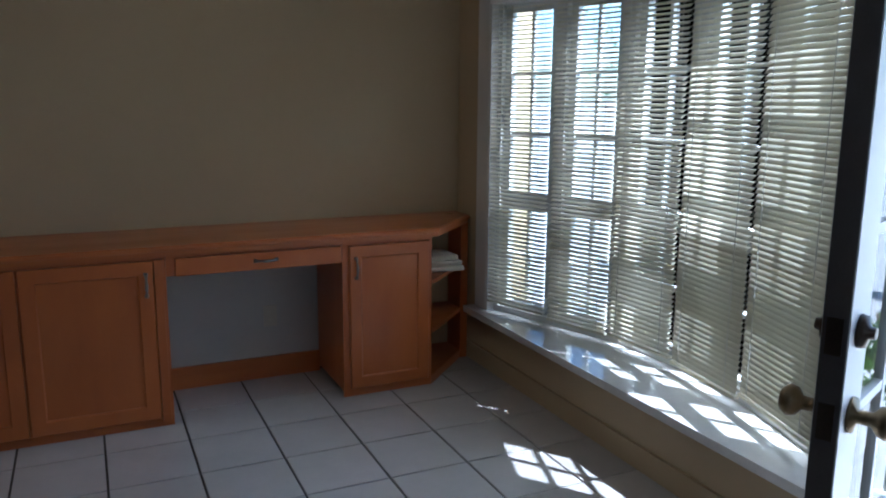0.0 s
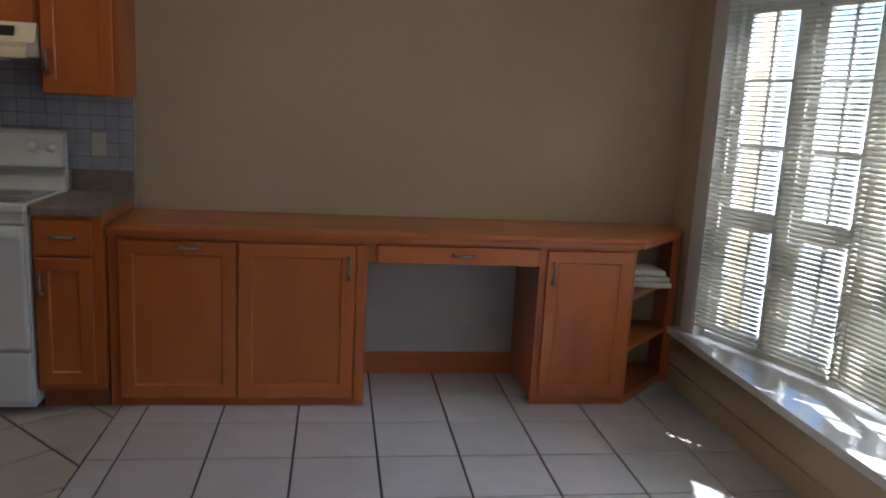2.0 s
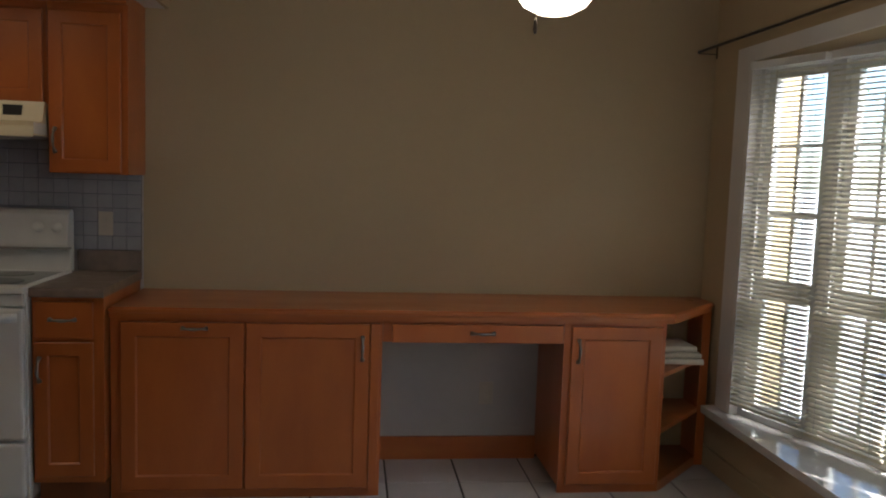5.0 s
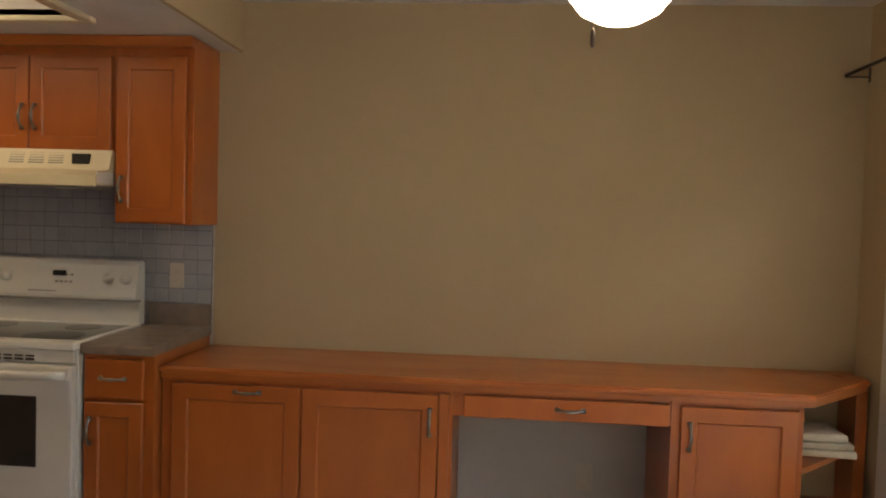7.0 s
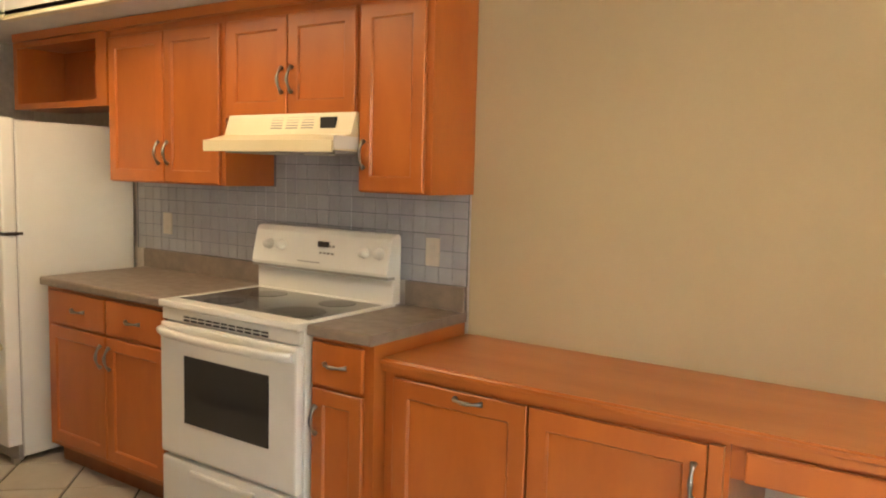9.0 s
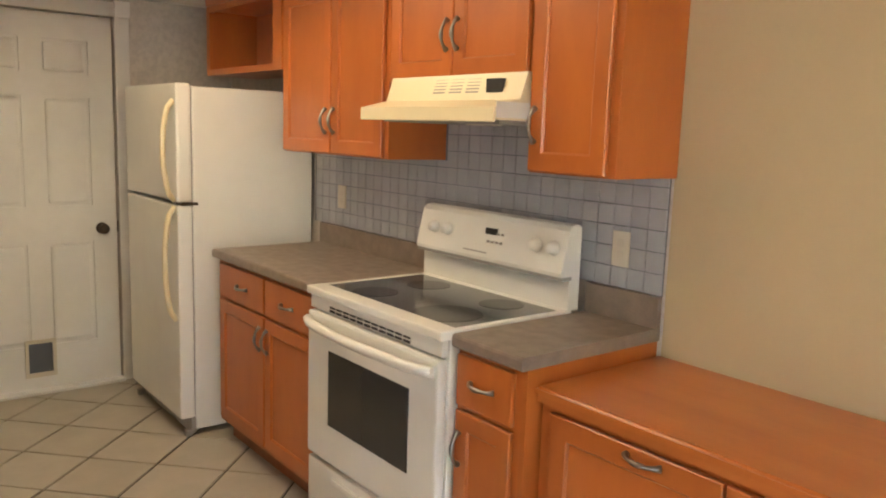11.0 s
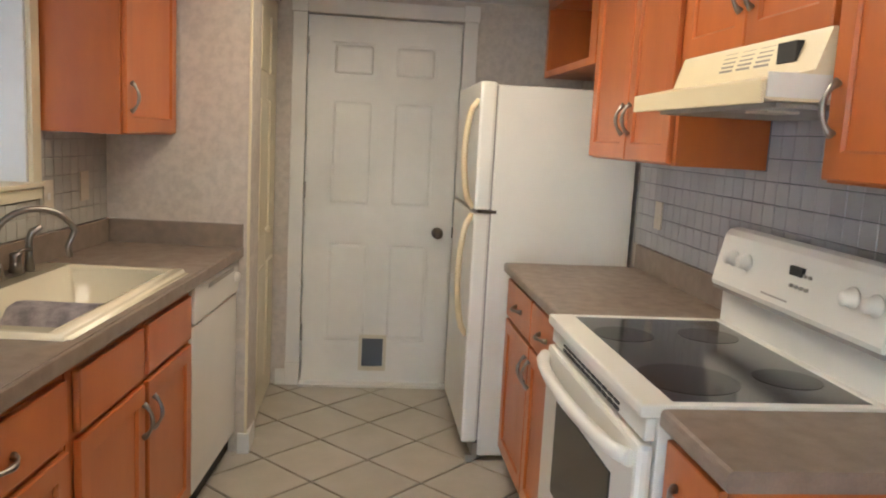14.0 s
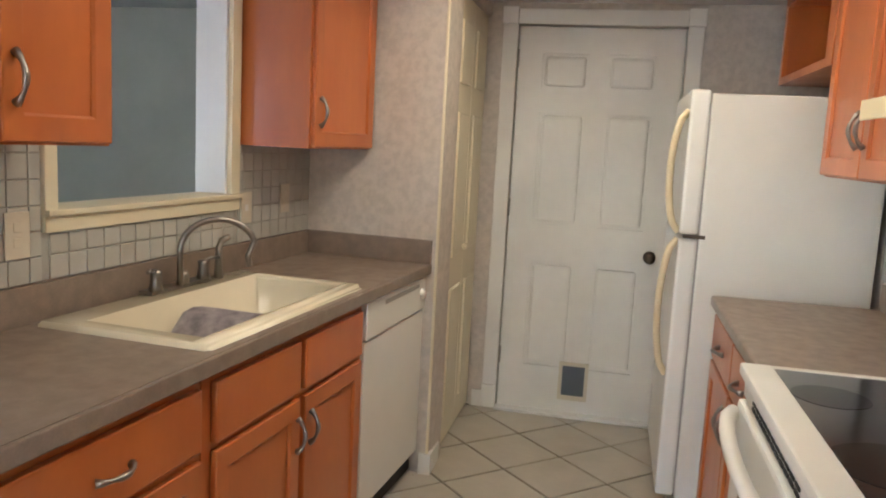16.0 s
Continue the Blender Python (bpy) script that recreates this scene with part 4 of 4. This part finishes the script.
# ---- blinds ----
bl_no = 0
for i, (a, b) in enumerate(zip(BOW, BOW[1:])):
    a, b = Vector((*a, 0)), Vector((*b, 0))
    mid, d = (a + b) / 2, (b - a)
    w = d.length - 0.03
    bl = thing("blind", "cream horizontal slat blind, lowered, in the bow window" if i < 4 else "cream slat blind, lowered and closed, at the bow window end", "blind", "blinds of the bow window")
    bl.matrix_world = Matrix.Translation(mid) @ Matrix.Rotation(math.atan2(d.y, d.x), 4, "Z") @ Matrix.Translation((0, -0.045, 0))
    part("head_rail", boxes((-w / 2, -0.018, WTOP - 0.045, w / 2, 0.018, WTOP - 0.012), bevel=0.002), WHITE, bl)
    zb = (0.395, 0.375, 0.385, 0.375, 0.40)[i]
    part("bottom_rail", boxes((-w / 2, -0.012, zb, w / 2, 0.012, zb + 0.014), bevel=0.003), SLAT, bl)
    tilt = radians((20, 26, 33, 42, 60)[i])
    proto = None
    n = int((WTOP - 0.055 - zb - 0.02) / 0.0215)
    for k in range(n):
        z = zb + 0.03 + k * 0.0215
        if proto is None:
            bm = bmesh.new()
            prof = [(-0.0125, 0.0), (-0.0065, 0.0016), (0.0, 0.0022), (0.0065, 0.0016), (0.0125, 0.0)]
            lo = [[bm.verts.new((x, y, zz - 0.0005)) for y, zz in prof] for x in (-w / 2, w / 2)]
            hi = [[bm.verts.new((x, y, zz)) for y, zz in prof] for x in (-w / 2, w / 2)]
            for j in range(4):
                bm.faces.new((lo[0][j], lo[0][j + 1], lo[1][j + 1], lo[1][j]))
                bm.faces.new((hi[0][j], hi[1][j], hi[1][j + 1], hi[0][j + 1]))
            bm.faces.new((lo[0][0], lo[1][0], hi[1][0], hi[0][0]))
            bm.faces.new((lo[0][4], hi[0][4], hi[1][4], lo[1][4]))
            proto = part("slat", bm, SLAT, bl)
            sl = proto
        else:
            sl = proto.copy()
            scene.collection.objects.link(sl)
            sl.parent = bl
        sl.matrix_basis = Matrix.Translation((0, 0, z)) @ Matrix.Rotation(radians(64) if i > 2 and z < 0.93 else tilt, 4, "X")
    for x in (-w * 0.36, w * 0.36):
        part("ladder_cord", boxes((x - 0.0008, -0.014, zb, x + 0.0008, -0.0125, WTOP - 0.045), (x - 0.0008, 0.0125, zb, x + 0.0008, 0.014, WTOP - 0.045)), WHITE, bl)
wand = thing("blind_wand", "clear plastic tilt wand hanging in front of the blind", "blind wand")
bm = bmesh.new()
tube(bm, [(2.10, 4.10, 1.93), (2.10, 4.10, 1.2)], 0.004, 8)
part("rod", bm, PLATE, wand)

# curtain rod above the window
cr = thing("curtain_rod", "thin dark metal curtain rod on brackets above the window", "curtain rod")
bm = bmesh.new()
tube(bm, [(1.955, 4.62, 2.075), (1.955, 1.9, 2.075)], 0.007, 10)
part("rod", bm, BRONZE, cr)
for y in (4.60, 3.1, 1.95):
    bm = boxes((EAST - 0.004, y - 0.012, 2.045, EAST, y + 0.012, 2.105), (1.955, y - 0.004, 2.066, EAST - 0.004, y + 0.004, 2.070))
    part("bracket", bm, BRONZE, cr)

# ceiling light
lt = thing("ceiling_light", "ceiling light with a glowing opal bowl and a pull chain", "ceiling light", place=(LAMP[0], LAMP[1], 0))
bm = bmesh.new()
lathe(bm, [(0.004, 1.875), (0.05, 1.882), (0.09, 1.903), (0.115, 1.935), (0.122, 1.965), (0.112, 1.992), (0.09, 2.005)], seg=32)
gb = part("bowl", bm, GLOBE, lt, "glowing opal glass bowl")
gb.visible_shadow = False
part("canopy", lathe(bmesh.new(), [(0.092, 2.006), (0.10, 2.03), (0.075, 2.09), (0.075, 2.17), (0.03, 2.19), (0.03, 2.30), (0.07, 2.35), (0.07, CEILZ)]), BRASS, lt, "brass housing and rod")
bm = bmesh.new()
tube(bm, [(-0.06, -0.04, 2.01), (-0.062, -0.04, 1.86)], 0.0015, 6)
part("pull_chain", bm, BRASS, lt)
part("chain_bob", lathe(bmesh.new(), [(0.003, 1.815), (0.006, 1.825), (0.005, 1.85), (0.002, 1.86)], (-0.062, -0.04, 0)), BRONZE, lt)
tl = thing("tray_light", "warm glowing diffuser panel in the kitchen ceiling tray", "ceiling light")
part("diffuser", boxes((-2.85, 3.15, 2.385, -1.20, 3.85, 2.40)), TRAYGLOW, tl)
part("frame", boxes((-2.88, 3.12, 2.38, -2.85, 3.88, 2.42), (-1.20, 3.12, 2.38, -1.17, 3.88, 2.42), (-2.85, 3.12, 2.38, -1.20, 3.15, 2.42), (-2.85, 3.85, 2.38, -1.20, 3.88, 2.42)), WHITE, tl)

# open entrance door by the bow window
ed = thing("door_2", "white glazed entrance door standing open, with brass knob and deadbolt", "door", place=(2.02, 1.765, 0), turn=203.0, kind="structure")
L_, T_ = 0.89, 0.044
part("door_leaf", boxes((0, -T_ / 2, 0.012, 0.115, T_ / 2, 2.03), (L_ - 0.115, -T_ / 2, 0.012, L_, T_ / 2, 2.03), (0.115, -T_ / 2, 0.012, L_ - 0.115, T_ / 2, 0.25), (0.115, -T_ / 2, 1.91, L_ - 0.115, T_ / 2, 2.03)), WHITE, ed)
part("edge_strip", boxes((L_ + 0.0005, -T_ / 2 + 0.002, 0.012, L_ + 0.004, T_ / 2 - 0.002, 2.03)), RUBBER, ed, "dark weather strip on the door edge")
bm = bmesh.new()
for k in range(1, 3):
    x = 0.115 + (L_ - 0.23) * k / 3
    box(bm, x - 0.01, -0.012, 0.25, x + 0.01, 0.012, 1.91)
for k in range(1, 5):
    z = 0.25 + 1.66 * k / 5
    box(bm, 0.115, -0.011, z - 0.01, L_ - 0.115, 0.011, z + 0.01)
part("muntin_grid", bm, WHITE, ed)
gp = part("glass_pane", boxes((0.115, -0.003, 0.25, L_ - 0.115, 0.003, 1.91)), PANE, ed, "clear glass pane")
gp.visible_shadow = False
for sgn in (1, -1):
    prof = [(0.032, 0), (0.032, 0.006), (0.013, 0.012), (0.013, 0.035), (0.026, 0.045), (0.030, 0.058), (0.022, 0.070), (0.004, 0.073)]
    part("door_knob", lathe(bmesh.new(), [(r_, sgn * (h_ + T_ / 2)) for r_, h_ in prof], (L_ - 0.06, 0, 0.935), "y"), BRASS, ed, "aged brass knob")
    part("deadbolt", lathe(bmesh.new(), [(r_, sgn * (h_ + T_ / 2)) for r_, h_ in [(0.03, 0), (0.028, 0.012), (0.012, 0.016), (0.01, 0.026)]], (L_ - 0.06, 0, 1.085), "y"), BRONZE, ed, "dark deadbolt")
for z in (0.935, 1.085):
    part("latch_plate", boxes((L_ + 0.0042, -0.013, z - 0.032, L_ + 0.0062, 0.013, z + 0.032)), BRONZE, ed)
structure("door_frame", boxes((EAST - 0.015, DY1, 0, EAST + 0.15, DY1 + 0.02, 2.06), (EAST - 0.015, DY0 - 0.02, 0, EAST + 0.15, DY0, 2.06), (EAST - 0.015, DY0 - 0.08, 2.06, EAST, DY1 + 0.09, 2.14), (EAST - 0.015, DY1 + 0.02, 0, EAST, DY1 + 0.09, 2.06)), WHITE)
structure("door_sill", boxes((EAST - 0.01, DY0, -0.008, EAST + 0.2, DY1, 0.012)), BRASS)

# ---- outdoors ----
structure("ground", boxes((2.355, -400, -0.25, 400, 400, -0.10), (-400, 5.01, -0.25, 2.355, 400, -0.10)), GROUND)


def tree(x, y, hgt, spread_, seed):
    rnd = random.Random(seed)
    t = thing("tree", "leafy green garden tree beyond the window", "tree", "garden trees", place=(x, y, -0.1))
    bm = bmesh.new()
    tube(bm, [(0, 0, 0), (0.05, 0.03, hgt * 0.3), (-0.04, 0.06, hgt * 0.62), (0.02, 0, hgt * 0.9)], 0.1, 9, [0.13, 0.10, 0.07, 0.03])
    ends = []
    for k in range(9):
        a, z0 = rnd.uniform(0, 6.28), hgt * rnd.uniform(0.25, 0.7)
        e = Vector((math.cos(a), math.sin(a), rnd.uniform(0.2, 0.8))) * spread_ * rnd.uniform(0.6, 1)
        tube(bm, [(0, 0, z0), (e.x * 0.5, e.y * 0.5, z0 + e.z * 0.6), (e.x, e.y, z0 + e.z)], 0.03, 6, [0.045, 0.03, 0.012])
        ends.append(Vector((e.x, e.y, z0 + e.z)))
    part("trunk", bm, BARK, t)
    bm = bmesh.new()
    for k in range(1500):
        c_ = ends[k % 9] + Vector([rnd.gauss(0, spread_ * 0.28) for _ in range(3)])
        s_ = rnd.uniform(0.03, 0.075)
        m_ = Matrix.Translation(c_) @ Euler([rnd.uniform(0, 6.28) for _ in range(3)]).to_matrix().to_4x4()
        q = [bm.verts.new(m_ @ Vector(p)) for p in ((-s_, 0, 0), (0, -s_ * 0.5, s_ * 0.1), (s_, 0, 0), (0, s_ * 0.5, s_ * 0.1))]
        bm.faces.new(q)
    part("crown", bm, LEAF, t, kind="stuff")


for args in ((7.6, 5.0, 5.0, 1.4, 1), (7.0, 2.4, 4.2, 1.4, 2), (13.5, 15.0, 6.5, 2.4, 3), (6.4, -2.6, 3.8, 1.4, 4), (11.5, 5.6, 5.8, 2.0, 5)):
    tree(*args)
for x, y, hh, sd in ((3.3, 2.2, 0.85, 1), (3.5, 2.9, 0.8, 2), (3.6, 3.6, 0.7, 3)):
    rnd = random.Random(sd)
    sh = thing("shrub", "low green shrub outside under the window", "shrub", "shrubs", place=(x, y, -0.1))
    bm = bmesh.new()
    for k in range(7):
        tube(bm, [(0, 0, 0), (rnd.uniform(-0.3, 0.3), rnd.uniform(-0.3, 0.3), hh * 0.8)], 0.01, 5)
    part("stems", bm, BARK, sh)
    bm = bmesh.new()
    for k in range(1800):
        v_ = Vector([rnd.gauss(0, 1) for _ in range(3)]).normalized() * rnd.uniform(0.6, 1)
        c_ = Vector((v_.x * 0.38, v_.y * 0.38, hh * 0.6 + v_.z * hh * 0.42))
        s_ = rnd.uniform(0.02, 0.045)
        m_ = Matrix.Translation(c_) @ Euler([rnd.uniform(0, 6.28) for _ in range(3)]).to_matrix().to_4x4()
        bm.faces.new([bm.verts.new(m_ @ Vector(p)) for p in ((-s_, 0, 0), (0, -s_ * 0.5, 0), (s_, 0, 0), (0, s_ * 0.5, 0))])
    part("leaves", bm, LEAF, sh, kind="stuff")

# ---- pieces ----
floor = bpy.data.objects["floor"]
MESHES = {}


def tile_piece(name, w, h, thick, mat, place, parent, lift=None, upright=0, bev=0.002):
    """A bevelled tile, mesh shared by size; upright: 0 flat, 1 looks to -y, 2 looks to +y."""
    key = (name, round(w, 3), round(h, 3), mat.name, upright)
    if key not in MESHES:
        me = bpy.data.meshes.new(name)
        a, b = [(-w / 2, -h / 2), (w / 2, -h / 2), (w / 2, h / 2), (-w / 2, h / 2)], [(-w / 2 + bev, -h / 2 + bev), (w / 2 - bev, -h / 2 + bev), (w / 2 - bev, h / 2 - bev), (-w / 2 + bev, h / 2 - bev)]
        vs = [(x, y, 0) for x, y in a] + [(x, y, thick - bev) for x, y in a] + [(x, y, thick) for x, y in b]
        fs = [(0, 1, 5, 4), (1, 2, 6, 5), (2, 3, 7, 6), (3, 0, 4, 7), (4, 5, 9, 8), (5, 6, 10, 9), (6, 7, 11, 10), (7, 4, 8, 11), (8, 9, 10, 11)]
        if upright == 1:
            vs = [(x, -z, y) for x, y, z in vs]
        elif upright == 2:
            vs = [(-x, z, y) for x, y, z in vs]
        me.from_pydata(vs, [], fs)
        me.materials.append(mat)
        MESHES[key] = me
    ob = new(name, MESHES[key])
    ob.parent = parent
    ob.matrix_basis = place
    return ob


P, J = 0.338, 0.0085
GX, GY = 0.087, 3.565
XL = -0.707
rng = random.Random(7)
for r in range(-16, 4):
    y0, y1 = GY + r * P, min(GY + (r + 1) * P, NORTH)
    if y1 - y0 < 0.03 or y0 < -1.9:
        continue
    for c in range(-3, 6):
        x0, x1 = GX + c * P, min(GX + (c + 1) * P, EAST)
        if c == -3:
            x0 = XL
        if x1 - x0 < 0.03:
            continue
        tile_piece("tile", x1 - x0 - J, y1 - y0 - J, 0.009, TILE, Matrix.Translation(((x0 + x1) / 2, (y0 + y1) / 2, -0.009 + rng.uniform(-0.0003, 0.0003))), floor)
# diagonal kitchen tiles, cut at the border
DGX, DGY, DGA, PK = -0.023, 0.046, 43.8, 0.318


def clip(poly, nx, ny, lim):
    out = []
    for i_, p in enumerate(poly):
        q = poly[(i_ + 1) % len(poly)]
        dp, dq = p[0] * nx + p[1] * ny - lim, q[0] * nx + q[1] * ny - lim
        if dp <= 0:
            out.append(p)
        if dp * dq < 0:
            t_k = dp / (dp - dq)
            out.append((p[0] + (q[0] - p[0]) * t_k, p[1] + (q[1] - p[1]) * t_k))
    return out


ca, sa = math.cos(radians(DGA)), math.sin(radians(DGA))
hp = (PK - 0.011) / 2
for i_ in range(-20, 20):
    for j_ in range(-20, 20):
        u_, v_ = (i_ + 0.5) * PK, (j_ + 0.5) * PK
        quad = [(DGX + (u_ + a) * ca - (v_ + b) * sa, DGY + (u_ + a) * sa + (v_ + b) * ca) for a, b in ((-hp, -hp), (hp, -hp), (hp, hp), (-hp, hp))]
        for nx, ny, lim in ((1, 0, XL - J / 2), (-1, 0, -WEST), (0, 1, NORTH + 0.17), (0, -1, -2.2)):
            quad = clip(quad, nx, ny, lim)
            if len(quad) < 3:
                break
        if len(quad) < 3:
            continue
        area_ = abs(sum(quad[k][0] * quad[(k + 1) % len(quad)][1] - quad[(k + 1) % len(quad)][0] * quad[k][1] for k in range(len(quad)))) / 2
        if area_ < 0.002:
            continue
        cx, cy = sum(p[0] for p in quad) / len(quad), sum(p[1] for p in quad) / len(quad)
        n_ = len(quad)
        inn = [(p[0] + (cx - p[0]) * 0.012, p[1] + (cy - p[1]) * 0.012) for p in quad]
        vs = [(p[0] - cx, p[1] - cy, 0) for p in quad] + [(p[0] - cx, p[1] - cy, 0.0072) for p in quad] + [(p[0] - cx, p[1] - cy, 0.009) for p in inn]
        fs = [(k, (k + 1) % n_, n_ + (k + 1) % n_, n_ + k) for k in range(n_)] + [(n_ + k, n_ + (k + 1) % n_, 2 * n_ + (k + 1) % n_, 2 * n_ + k) for k in range(n_)] + [tuple(range(2 * n_, 3 * n_))]
        me = bpy.data.meshes.new("diagonal_tile")
        me.from_pydata(vs, [], fs)
        me.materials.append(TILEK)
        ob = new("diagonal_tile", me)
        ob.parent = floor
        ob.location = (cx, cy, -0.009 + rng.uniform(-0.0003, 0.0003))

# wall tiles behind the worktops
TP = 0.0655
bk = structure("backsplash_north", boxes((-2.86, NORTH - 0.007, 1.012, -0.745, NORTH - 0.0035, 1.37), (-1.81, NORTH - 0.007, 1.37, -1.058, NORTH - 0.0035, 1.52)), SGROUT)
for k in range(33):
    for j in range(8):
        x0, x1, z0, z1 = -0.746 - (k + 1) * TP, -0.746 - k * TP, 1.013 + j * TP, min(1.013 + (j + 1) * TP, 1.52)
        if not -1.80 < (x0 + x1) / 2 < -1.07:
            z1 = min(z1, 1.369)
        if z1 - z0 < 0.02 or x0 < -2.87:
            continue
        tile_piece("wall_tile", x1 - x0 - 0.003, z1 - z0 - 0.003, 0.006, SPLASH, Matrix.Translation(((x0 + x1) / 2, NORTH - 0.006, (z0 + z1) / 2)), bk, upright=1, bev=0.0015)
bs = structure("backsplash_sink", boxes((-2.94, SW + 0.0005, 1.012, PX0 - 0.062, SW + 0.003, 1.37), (PX1 + 0.047, SW + 0.0005, 1.012, EX, SW + 0.003, 1.37), (PX0 - 0.062, SW + 0.0005, 1.012, PX1 + 0.047, SW + 0.003, PZ0 - 0.057)), SGROUT2)
bs.matrix_world = SINK_TURN @ bs.matrix_world
for k in range(35):
    for j in range(6):
        x0, x1, z0, z1 = -2.938 + k * TP, min(-2.938 + (k + 1) * TP, EX), 1.013 + j * TP, min(1.013 + (j + 1) * TP, 1.368)
        if x1 > PX0 - 0.062 and x0 < PX1 + 0.047:
            if (x0 + x1) / 2 < PX0 - 0.062:
                x1 = PX0 - 0.063
            elif (x0 + x1) / 2 > PX1 + 0.047:
                x0 = PX1 + 0.048
            else:
                z1 = min(z1, PZ0 - 0.058)
        if z1 - z0 < 0.015 or x1 - x0 < 0.015:
            continue
        tile_piece("wall_tile", x1 - x0 - 0.003, z1 - z0 - 0.003, 0.006, SPLASH2, Matrix.Translation(((x0 + x1) / 2, SW + 0.002, (z0 + z1) / 2)), bs, upright=2, bev=0.0015)
